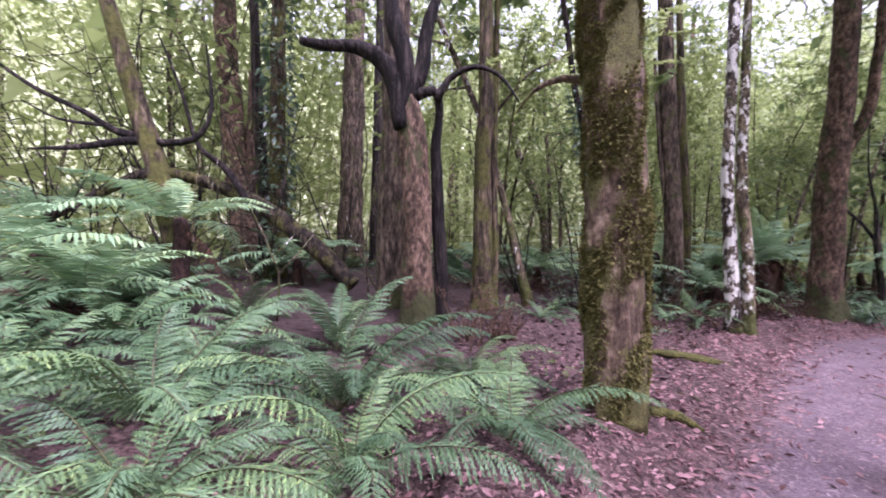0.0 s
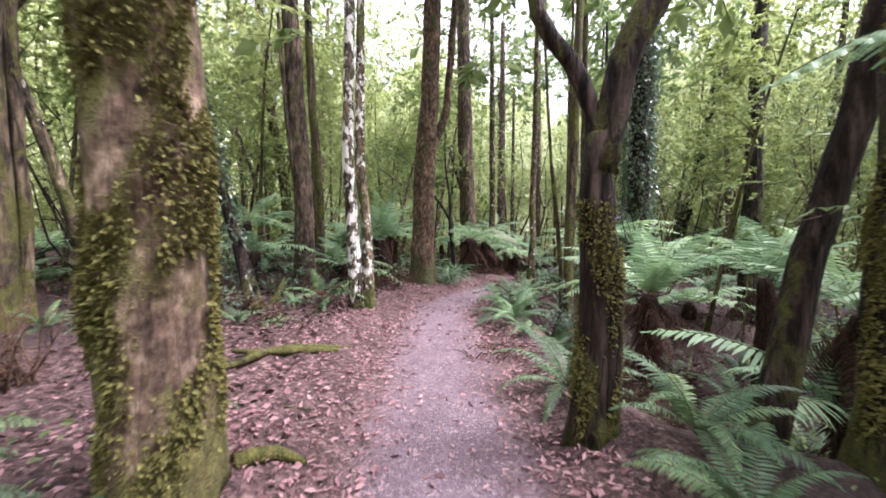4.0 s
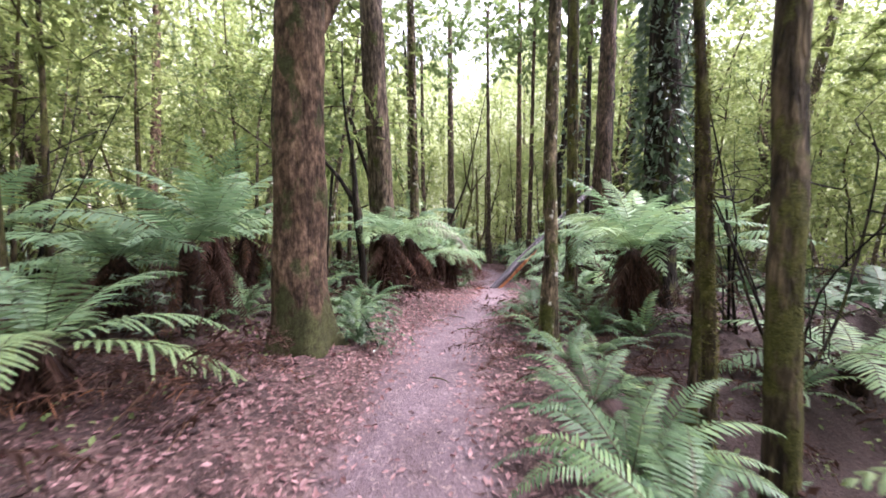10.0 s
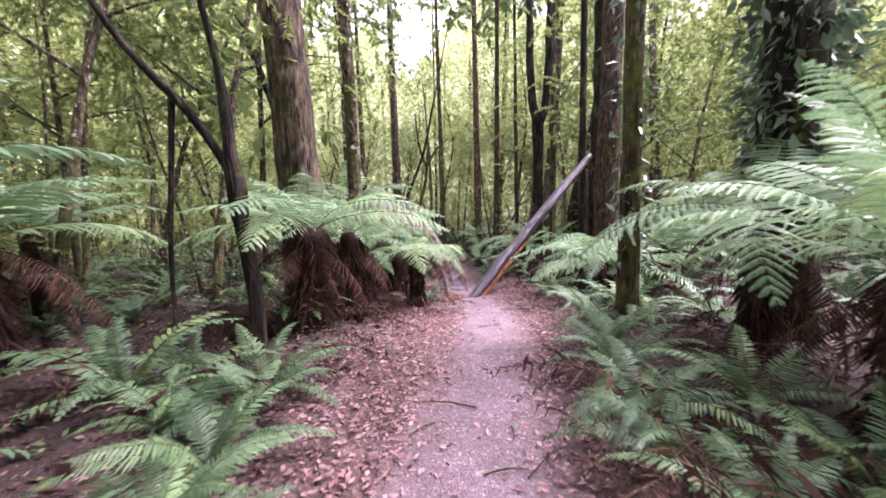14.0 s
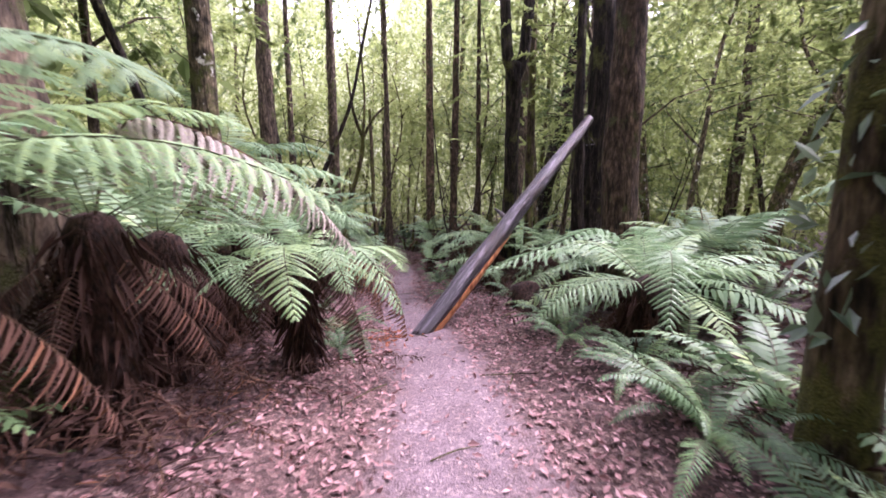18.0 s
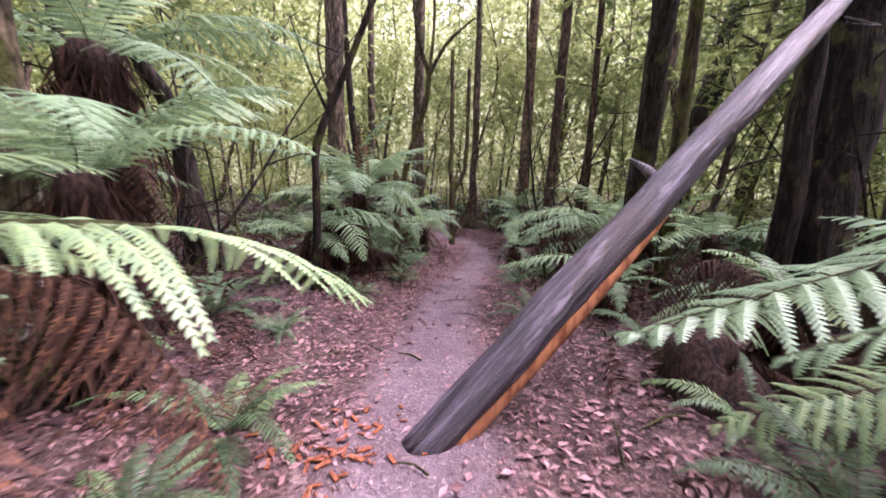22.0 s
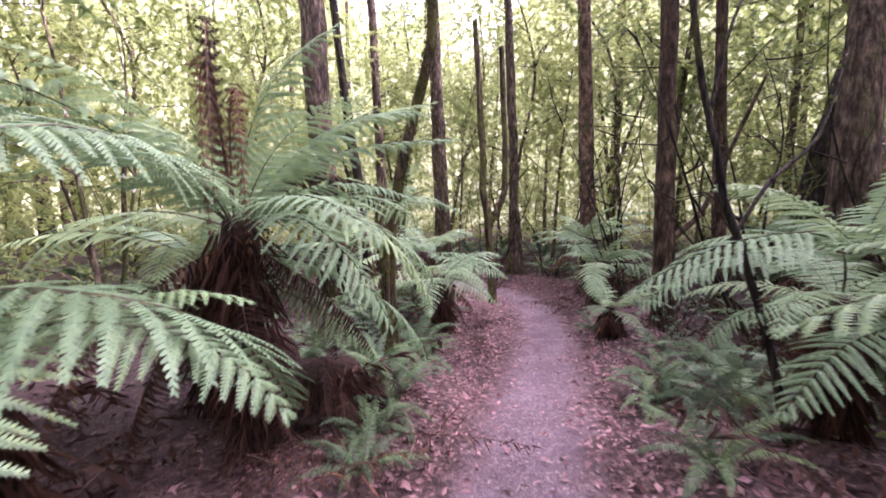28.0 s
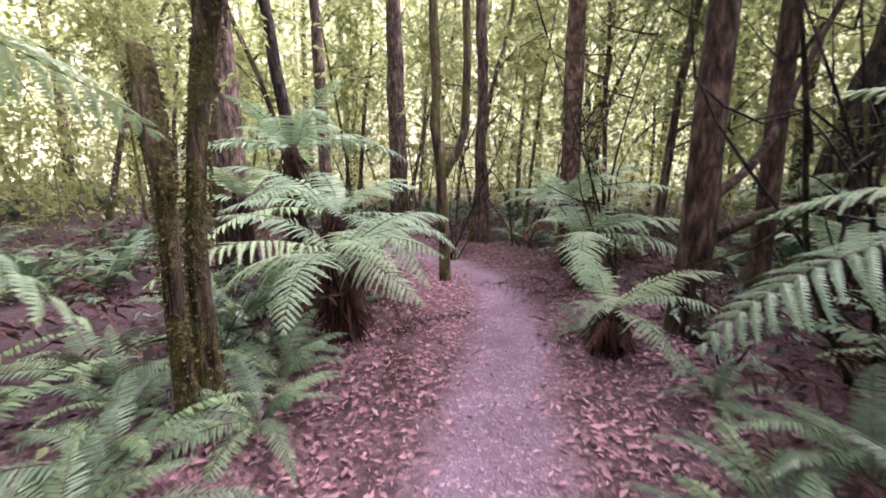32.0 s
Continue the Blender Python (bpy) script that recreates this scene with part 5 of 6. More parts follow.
log("mossy_stick", [(*(2.38, 5.28, 0.19), 0.02), (*(2.59, 5.00, 0.19), 0.035), (*(2.77, 5.04, 0.19), 0.03)], BARK_GREEN, "short mossy stick on leaf litter", "stick")
log("mossy_stick", [(*(2.44, 5.08, 0.19), 0.03), (*(2.79, 4.89, 0.19), 0.045), (*(3.22, 4.71, 0.13), 0.03)], BARK_GREEN, "short mossy stick on leaf litter", "stick")
log("mossy_root", [(*(1.71, 3.31, 0.14), 0.05), (*(1.94, 3.30, 0.11), 0.04), (*(2.05, 3.15, 0.06), 0.015)], BARK_GREEN, "mossy root running out from a tree", "root")

# ---- tree ferns ----
tree_fern(7.16, 2.87, 0.4, 0.85, 15, 14, lift=24)
arch_fern = tree_fern(4.5, -0.45, 2.0, 0.95, 12, 8)
tree_fern(8.6, 1.7, 0.6, 0.85, 12, 10, lift=20)
tree_fern(5.9, 0.8, 0.6, 0.65, 10, 14, lift=22)
tree_fern(6.25, 9.25, 0.5, 0.85, 11, 8)
tree_fern(8.85, 11.27, 1.2, 0.95, 13, 12, lift=20)
tree_fern(7.6, 11.3, 0.9, 0.9, 12, 8)
tree_fern(10.3, 12.6, 1.1, 1.0, 12, 8)
tree_fern(11.6, 5.68, 0.85, 0.92, 15, 14, lift=16)
tree_fern(13.3, 5.9, 1.1, 1.05, 13, 10)
tree_fern(12.75, 10.95, 0.95, 0.95, 15, 8, radius=0.2)
silver_fern = tree_fern(13.7, 11.0, 0.8, 0.75, 6, 8, radius=0.14, lift=14)
heart_fern = tree_fern(16.05, 7.48, 0.12, 0.62, 9, 14, radius=0.18, lift=12)
tree_fern(14.45, 11.4, 0.6, 0.8, 6, 10, radius=0.16, lift=22)
verge_fern = tree_fern(14.95, 10.5, 0.42, 0.5, 7, 4, radius=0.09)
tree_fern(15.3, 11.6, 0.35, 0.7, 9, 5)
tree_fern(15.95, 11.45, 0.5, 0.75, 12, 4, lift=8)
tree_fern(16.6, 12.7, 1.35, 0.9, 11, 10, radius=0.16)
spread_fern = tree_fern(17.45, 7.0, -0.25, 0.95, 14, 9)
tree_fern(18.5, 6.1, 0.1, 0.95, 12, 8)
far_right_fern = tree_fern(20.9, 9.6, -0.25, 0.62, 9, 14)
edge_fern = tree_fern(19.6, 9.35, -0.5, 0.42, 7, 12)
tall_fern = tree_fern(20.1, 13.25, 0.2, 0.88, 14, 5, lift=8)
low_fern = tree_fern(18.99, 13.11, -0.3, 0.55, 7, 4)
left_fern = tree_fern(20.27, 13.95, -0.05, 0.6, 6, 3, radius=0.09)
right_fern = tree_fern(21.95, 10.35, -0.4, 0.5, 9, 14, radius=0.07)
tree_fern(23.5, 14.15, -0.7, 0.7, 12, 6)
tree_fern(24.6, 15.2, -0.5, 0.85, 12, 6)
tree_fern(25.2, 16.6, 0.3, 0.85, 12, 6)
tree_fern(26.9, 12.7, -0.9, 0.85, 13, 8)
tree_fern(28.2, 13.3, -0.6, 0.9, 12, 6, True)
tree_fern(23.6, 9.9, -0.3, 0.9, 12, 8)
tree_fern(24.6, 12.1, -1.2, 0.55, 10, 12, radius=0.08)
tree_fern(-4.4, 5.0, 0.75, 0.8, 11, 5)
tree_fern(-6.6, 6.6, 1.2, 0.9, 12, 6)
tree_fern(-8.2, 8.5, 2.0, 1.0, 12, 6)
tree_fern(-3.4, 9.5, 1.0, 0.9, 12, 7)
tree_fern(2.6, 11.2, 0.8, 0.9, 12, 5, True)
tree_fern(1.2, 12.8, 0.9, 0.9, 12, 5, True)
# ---- shaggy stumps and single fronds that stand out ----
for i, (x, y, _, wide, high) in enumerate(((*(20.75, 13.40, -1.11), 0.34, 0.4), (*(20.72, 14.27, -1.16), 0.32, 0.45), (*(17.87, 8.53, -0.64), 0.3, 0.4), (*(18.21, 7.78, -0.66), 0.34, 0.45), 
                                         (*(14.81, 11.65, -0.51), 0.3, 0.45), (*(12.12, 11.62, -0.23), 0.3, 0.4))):
    if from_path(np.array([x]), np.array([y]))[0][0] > wide + 0.75:
        shaggy_mound(x, y, wide, high, 300 + i)

placed_frond(silver_fern, [(13.7, 11.0, 0.82), (13.55, 10.45, 1.38), (14.0, 10.03, 1.16), (14.45, 9.92, 0.85), (14.75, 9.85, 0.55)], 0.3, 46, 1, silver=True)
placed_frond(arch_fern, [(4.5, -0.45, 2.05), (3.89, 0.38, 2.22), (3.23, 0.82, 2.18), (2.77, 1.21, 1.91)], 0.6, 24, 21)
placed_frond(arch_fern, [(4.5, -0.45, 2.05), (3.87, 0.25, 1.94), (3.30, 0.48, 1.83), (3.02, 0.71, 1.61)], 0.55, 22, 22)
log_fern = tree_fern(18.77, 8.10, -0.3, 0.55, 8, 12)
placed_frond(log_fern, [(18.77, 8.10, -0.33), (18.44, 8.40, -0.25), (18.15, 8.65, -0.36), (17.94, 8.78, -0.68)], 0.62, 22, 23)
placed_frond(log_fern, [(18.77, 8.10, -0.33), (18.75, 8.48, 0.01), (18.63, 8.79, -0.04), (18.42, 8.99, -0.38)], 0.5, 30, 24, dead=True)
placed_frond(log_fern, [(18.77, 8.10, -0.33), (18.83, 8.35, -0.02), (18.69, 8.55, -0.08), (18.52, 8.69, -0.44)], 0.45, 30, 25, dead=True)
for k, (line, wide) in enumerate((([(14.95, 10.5, 0.45), (14.54, 10.33, 0.62), (14.2, 10.08, 0.5), (13.95, 9.86, 0.26)], 0.62),
                                  ([(14.95, 10.5, 0.45), (14.78, 10.12, 0.58), (14.51, 9.8, 0.3)], 0.48),
                                  ([(14.95, 10.5, 0.45), (15.04, 10.05, 0.55), (14.95, 9.76, 0.38), (14.9, 9.53, 0.05)], 0.56),
                                  ([(14.95, 10.5, 0.45), (15.34, 10.12, 0.52), (15.82, 10.02, 0.42), (16.32, 10.02, 0.1)], 0.66))):
    placed_frond(verge_fern, line, wide, 24, 2 + k)
for k, line in enumerate(([(14.95, 10.5, 0.4), (15.12, 10.0, 0.42), (15.1, 9.68, 0.2), (15.08, 9.55, -0.25)], [(14.95, 10.5, 0.4), (14.75, 10.1, 0.42), (14.7, 9.85, 0.1), (14.68, 9.75, -0.3)],
                          [(14.95, 10.5, 0.4), (14.5, 10.55, 0.5), (14.2, 10.3, 0.2), (14.05, 10.2, -0.2)], [(14.95, 10.5, 0.4), (15.4, 10.25, 0.4), (15.6, 10.1, 0.1), (15.68, 10.02, -0.3)])):
    placed_frond(verge_fern, line, 0.3, 30, 60 + k, dead=True)
placed_frond(heart_fern, [(16.05, 7.48, 0.16), (15.75, 7.42, 0.5), (15.35, 7.48, 0.42), (15.0, 7.57, 0.04)], 0.62, 24, 71)
placed_frond(heart_fern, [(16.05, 7.48, 0.16), (16.1, 7.95, 0.5), (16.2, 8.4, 0.42), (16.28, 8.72, 0.2)], 0.6, 24, 72)
placed_frond(far_right_fern, [(20.9, 9.6, -0.2), (20.45, 9.95, 0.2), (20.2, 10.4, 0.15), (20.13, 10.85, -0.08)], 0.62, 24, 73)
placed_frond(far_right_fern, [(20.9, 9.6, -0.2), (20.3, 9.72, 0.16), (19.75, 10.05, 0.14), (19.42, 10.42, -0.05)], 0.62, 24, 74)
placed_frond(edge_fern, [(19.6, 9.35, -0.47), (19.38, 9.68, -0.22), (19.2, 10.02, -0.2), (19.03, 10.44, -0.34)], 0.5, 22, 75)
for k, line in enumerate(([(20.9, 9.6, -0.25), (20.5, 9.8, 0.0), (20.1, 10.0, -0.2), (19.95, 10.1, -0.6)], [(20.9, 9.6, -0.25), (20.6, 10.1, 0.0), (20.45, 10.4, -0.25), (20.4, 10.6, -0.7)], [(19.6, 9.35, -0.5), (19.5, 9.75, -0.35), (19.45, 10.0, -0.55), (19.42, 10.1, -0.85)])):
    placed_frond(far_right_fern if k < 2 else edge_fern, line, 0.4, 34, 80 + k, dead=True)
placed_frond(spread_fern, [(17.45, 7.0, -0.2), (17.23, 7.72, 0.55), (16.77, 8.41, 0.39), (16.36, 9.08, 0.15)], 0.95, 26, 6)
placed_frond(spread_fern, [(17.45, 7.0, -0.2), (17.20, 7.48, 0.37), (16.80, 7.96, 0.30), (16.49, 8.44, 0.13)], 0.8, 24, 16)
for k, line in enumerate(([(20.1, 13.25, 0.2), (20.02, 13.2, 0.85), (19.95, 13.1, 1.28), (19.86, 12.97, 0.95), (19.8, 12.9, 0.35)], [(20.1, 13.25, 0.2), (20.0, 13.15, 0.75), (19.9, 13.08, 1.1), (19.84, 13.03, 0.75), (19.82, 13.0, 0.2)],
                          [(20.1, 13.25, 0.2), (20.06, 13.18, 0.7), (20.04, 13.06, 0.98), (19.98, 12.95, 0.7), (19.95, 12.9, 0.1)])):
    placed_frond(tall_fern, line, 0.1, 30, 90 + k, dead=True)
for k, line in enumerate(([(20.1, 13.25, 0.22), (20.35, 12.88, 0.34), (20.66, 12.55, 0.08), (20.82, 12.42, -0.3)], [(20.1, 13.25, 0.22), (20.12, 12.8, 0.3), (20.2, 12.45, 0.05), (20.28, 12.28, -0.3)],
                          [(20.1, 13.25, 0.22), (20.6, 13.02, 0.3), (21.05, 12.8, 0.05), (21.3, 12.7, -0.3)], [(20.1, 13.25, 0.1), (20.5, 12.95, -0.05), (20.85, 12.7, -0.4), (21.0, 12.62, -0.75)])):
    placed_frond(tall_fern, line, 0.62, 24, 94 + k)
placed_frond(tall_fern, [(20.1, 13.25, 0.22), (20.39, 13.37, 0.48), (20.73, 13.09, 0.84), (21.21, 12.57, 1.03)], 0.72, 26, 7)
placed_frond(tall_fern, [(20.1, 13.25, 0.22), (20.36, 13.47, 0.81), (20.52, 13.29, 1.23), (20.82, 13.07, 1.55)], 0.72, 26, 8)
placed_frond(low_fern, [(18.99, 13.11, -0.15), (19.16, 12.51, 0.01), (19.36, 12.13, -0.08), (19.44, 11.94, -0.27)], 0.58, 22, 9)
placed_frond(low_fern, [(18.99, 13.11, -0.15), (18.98, 12.68, 0.02), (18.88, 12.3, -0.1), (18.72, 12.0, -0.43)], 0.54, 22, 10)
placed_frond(low_fern, [(18.99, 13.11, -0.15), (19.0, 12.62, 0.12), (19.3, 12.32, 0.04), (19.62, 12.4, -0.2), (19.92, 12.6, -0.6)], 0.75, 26, 29)
placed_frond(left_fern, [(20.27, 13.95, -0.03), (20.51, 13.41, 0.09), (20.67, 13.04, -0.06), (20.74, 12.80, -0.32)], 0.62, 22, 31)
placed_frond(left_fern, [(20.27, 13.95, -0.03), (20.40, 13.43, -0.17), (20.54, 13.07, -0.35), (20.65, 12.74, -0.62)], 0.58, 22, 32)
placed_frond(left_fern, [(20.27, 13.95, -0.03), (20.56, 13.58, 0.51), (20.95, 13.11, 0.75), (21.42, 12.53, 0.80)], 0.6, 24, 33)
placed_frond(left_fern, [(20.27, 13.95, 0.0), (20.55, 13.6, 0.5), (20.85, 13.25, 0.55), (21.3, 13.0, 0.42)], 0.5, 40, 13, dead=True)
placed_frond(right_fern, [(21.95, 10.35, -0.36), (21.92, 10.39, 0.03), (21.69, 10.92, -0.00), (21.44, 11.44, -0.30)], 0.7, 24, 11)
placed_frond(right_fern, [(21.95, 10.35, -0.36), (22.00, 10.00, -0.41), (21.49, 10.42, -0.47), (21.15, 10.71, -0.76)], 0.75, 24, 12)

# ---- shield ferns beside the path ----
for x, y, s in ((-0.8, 3.2, 1.05), (0.45, 2.7, 0.72), (-1.95, 2.7, 1.05), (-0.5, 2.25, 0.85), (-2.3, 3.95, 1.0), (-3.3, 3.05, 1.05), (-3.7, 4.6, 1.0), (-5.1, 4.2, 1.0), (-1.2, 4.6, 0.85), (-5.5, 5.9, 1.0), (-2.7, 5.6, 0.8), (0.25, 3.75, 0.65), (-1.35, 1.75, 0.85), (-2.7, 1.9, 0.9), (-4.4, 3.1, 1.0)):
    ground_fern(x, y, s * 1.22, 13, fine=math.hypot(x, y) < 4.6)
for x, y, s in ((1.75, 4.2, 0.35), (2.0, 7.0, 0.4), (1.6, 6.6, 0.45), (2.9, 6.6, 0.4), (3.2, 6.35, 0.4), (2.6, 7.2, 0.45), (3.9, 7.0, 0.35), (4.1, 7.5, 0.4), (2.2, 7.9, 0.5), (1.1, 7.3, 0.45), (3.0, 8.6, 0.5), (4.2, 8.3, 0.45), (5.4, 8.2, 0.4)):
    ground_fern(x, y, s, 9, label="small fern on dark leaf mould")
for x, y, s in ((3.75, 1.55, 0.7), (4.05, 2.55, 0.65), (3.1, 1.2, 0.6), (5.75, 4.2, 0.6), (6.05, 4.5, 0.65), (6.5, 4.85, 0.7), (6.95, 5.1, 0.75), (7.4, 5.35, 0.8), (7.9, 5.3, 0.8), (8.4, 5.7, 0.7), (6.6, 4.1, 0.7), (7.3, 4.4, 0.7), (5.3, 3.75, 0.35)):
    ground_fern(x, y, s, 12, label="blue-green shield fern at the edge of the path")
for x, y, s in ((6.0, 3.3, 0.6), (6.7, 2.9, 0.65), (7.6, 4.0, 0.6), (7.2, 3.5, 0.6), (8.3, 4.1, 0.65), (5.4, 2.5, 0.6), (4.8, 2.6, 0.5), (8.9, 3.4, 0.7), (7.9, 3.1, 0.7)):
    ground_fern(x, y, s, 10, label="dark green fern in the shaded hollow")
for x, y, s in ((9.25, 8.85, 0.6), (9.5, 9.2, 0.7), (9.95, 9.45, 0.75), (10.5, 9.7, 0.75), (9.0, 9.3, 0.6), (10.2, 10.1, 0.7), (11.0, 10.05, 0.7), (10.75, 10.6, 0.7), (8.9, 8.5, 0.45)):
    ground_fern(x, y, s, 12, label="bright green shield fern at the foot of a tree")
for x, y, s in ((9.3, 6.1, 0.6), (9.9, 5.9, 0.6), (10.4, 6.7, 0.65), (10.9, 6.95, 0.7), (11.5, 7.1, 0.75), (12.2, 7.25, 0.75), (12.9, 7.3, 0.7), (11.8, 6.4, 0.75), (10.9, 6.1, 0.7), (13.35, 7.35, 0.6), (14.3, 7.5, 0.7), (14.6, 7.6, 0.6), (15.3, 7.7, 0.6), (14.2, 6.8, 0.8), (16.2, 8.2, 0.5), (16.75, 8.3, 0.55), (17.5, 8.45, 0.5), (18.6, 8.9, 0.6), (15.8, 7.2, 0.7)):
    ground_fern(x, y, s, 11, label="shield fern among dead brown fronds")
for x, y, s in ((22.6, 10.75, 0.6), (21.85, 14.15, 0.5), (21.05, 13.0, 0.45), (20.6, 12.85, 0.4), (20.3, 12.6, 0.4), (21.35, 13.45, 0.5), (17.3, 11.75, 0.35), (16.15, 10.75, 0.6), (15.6, 10.5, 0.45), (18.9, 12.3, 0.4), (19.3, 10.15, 0.5), (21.3, 13.3, 0.55), (21.6, 13.65, 0.6), (22.2, 13.55, 0.5), (22.6, 13.9, 0.6), (22.9, 14.5, 0.6), (21.2, 14.2, 0.7), (22.0, 14.9, 0.7), (23.2, 15.2, 0.7), (24.0, 14.6, 0.6), (22.3, 11.3, 0.55), (22.7, 11.25, 0.6), (23.1, 10.9, 0.6), (22.2, 10.8, 0.6), (23.7, 11.4, 0.4), (25.0, 12.4, 0.5), (21.3, 10.95, 0.45), (24.5, 16.0, 0.7)):
    ground_fern(x, y, s, 11, label="small shield fern on the path's leafy verge")
for x, y in ((9.65, 6.75), (9.35, 6.55), (7.6, 8.9), (7.1, 9.3), (13.3, 10.2), (14.2, 10.5), (14.9, 10.4), (15.7, 10.6), (14.6, 10.9), (13.9, 10.4), (16.3, 10.9), (16.1, 11.4), (18.2, 8.6), (17.0, 7.8), (12.4, 7.6), (20.5, 12.75), (21.0, 13.1), (19.8, 12.6), (22.0, 10.95), (13.0, 6.6), (11.2, 6.5), (8.4, 3.3), (7.5, 3.6), (6.4, 3.0), (5.5, 2.6), (15.2, 6.6), (16.9, 6.7), (20.2, 9.0), (23.6, 13.75), (26.2, 12.9)):
    fallen_fronds(x, y, 5, 0.75)
for x, y in ((6.85, 8.85), (6.6, 8.75), (10.6, 6.85), (10.95, 6.8)):
    fallen_fronds(x, y, 8, 0.8)
for x, y in ((5.0, 2.9), (5.5, 2.5), (6.1, 2.3), (5.8, 3.2), (6.5, 3.4), (4.9, 2.2), (6.9, 3.9), (7.4, 3.2), (4.6, 1.6), (6.2, 1.7), (9.9, 5.4), (10.6, 5.6), (12.6, 6.3), (14.6, 6.9)):
    fallen_fronds(x, y, 9, 0.95)

# ---- woods on both sides ----
rng = np.random.default_rng(21)
kinds = [make_understory(101, 8.5, 0.06, LEAF_LIGHT, BARK_GREEN, 2.2, 9, 200, 24, 0.13, 0.12),
         make_understory(102, 10.5, 0.08, LEAF_LIGHT, BARK_PALE, 2.6, 10, 220, 24, 0.14, 0.15),
         make_understory(103, 6.0, 0.04, LEAF_LIGHT, BARK_GREEN, 1.9, 8, 170, 24, 0.11, 0.05),
         make_understory(104, 12.5, 0.11, LEAF_MID, BARK_GREY, 2.8, 10, 210, 24, 0.15, 0.2),
         make_understory(105, 3.6, 0.03, LEAF_LIGHT, BARK_PALE, 1.5, 8, 140, 24, 0.085, 0.03)]
fine_kinds = [make_understory(111, 7.5, 0.05, LEAF_LIGHT, BARK_GREEN, 1.9, 9, 210, 38, 0.105, 0.15),
              make_understory(112, 5.0, 0.035, LEAF_MID, BARK_PALE, 1.6, 8, 200, 36, 0.06, 0.1),
              make_understory(113, 9.5, 0.07, LEAF_LIGHT, BARK_PALE, 2.3, 9, 210, 38, 0.11, 0.25)]


def in_view(x, y):
    return x + y > -3 and y > -9 and x > -16


def spots(count, nearest, farthest, apart, box=(-16, 46, -9, 42), leafy=False, low=False):
    """Random places between two distances from the path, kept apart from each other."""
    out, tries = [], 0
    while len(out) < count and tries < 20000:
        tries += 1
        x, y = rng.uniform(box[0], box[1]), rng.uniform(box[2], box[3])
        if not in_view(x, y):
            continue
        dist = from_path(np.array([x]), np.array([y]))[0][0]
        if dist < nearest or dist > farthest or math.hypot(x, y) < 5.5 or low and -3.5 < x < 3.2 and 4.4 < y < 9.5 or leafy and x < 0.5 and y < 13 or any((x - a) ** 2 + (y - b) ** 2 < apart ** 2 for a, b in out):
            continue
        out.append((x, y))
    return out


def grow(sources, places):
    for i, (x, y) in enumerate(places):
        s = rng.uniform(0.8, 1.25)
        m = pose(x, y, ground_z(x, y) - 0.05, rng.normal(0, 3), rng.normal(0, 3), rng.uniform(0, 360)) @ Matrix.Diagonal((s, s, s, 1))
        if i < len(sources):
            sources[i].matrix_basis = m
        else:
            copy_thing(sources[i % len(sources)], m).scale = (s, s, s)


grow(fine_kinds, spots(36, 4.4, 8.5, 2.2, leafy=True) + [(7.4, 12.9), (9.3, 14.6), (11.2, 13.6), (6.2, 14.2), (8.2, 16.4), (12.6, 15.6), (10.4, 16.8), (5.2, 16.0), (13.9, 14.2)])
grow(kinds, spots(135, 8.5, 26, 2.1, leafy=True) + [(30, 16), (33, 19.5), (35, 14), (31.5, 12), (38, 18), (28, 19.5), (36, 22), (40, 15), (27.5, 8), (33, 8.5), (13, 16.5), (16, 19), (11, 18.5), (18, 17), (15, 22), (20, 21), (9, 20)])
for x, y in spots(22, 8, 30, 3.0):
    trunk_tree(x, y, rng.uniform(0.1, 0.34), rng.uniform(15, 22), (BARK_GREY, BARK_PALE, BARK_RED, BARK_GREEN, BARK_PALE)[rng.integers(5)],
               [(2.5, rng.normal(0, 0.2), rng.normal(0, 0.2), 0.93), (6, rng.normal(0, 0.5), rng.normal(0, 0.5), 0.82)], 0.3, sides=12)

# low ferns under the trees
for k, (x, y) in enumerate(spots(120, 1.9, 8, 0.75, (-7, 33, -4, 24), low=True)):
    if k % 4 == 0 and from_path(np.array([x]), np.array([y]))[0][0] > 3:
        tree_fern(x, y, ground_z(x, y) + rng.uniform(0.3, 1.3), rng.uniform(0.7, 1.0), 11, 5, True)
    else:
        ground_fern(x, y, rng.uniform(0.7, 1.0), 10, True)


def whole_fern(seed, fronds, me):
    """A distant fern in one mesh."""
    g = np.random.default_rng(seed)
    v0 = np.array([v.co[:] for v in me.vertices])
    f0 = [tuple(q.vertices) for q in me.polygons]
    s0 = [q.material_index for q in me.polygons]
    pieces, slots = [], []
    for k in range(fronds):
        m = np.array(pose(0, 0, 0, g.normal(0, 8), g.normal(0, 11), 360 * k / fronds + g.normal(0, 12)))[:3, :3] * g.uniform(0.7, 1.1)
        pieces.append((v0 @ m.T, f0, 0))
        slots += s0
    v, f, _ = join(pieces)
    return mesh_of("ground_fern", v, f, list(me.materials), slots, False)


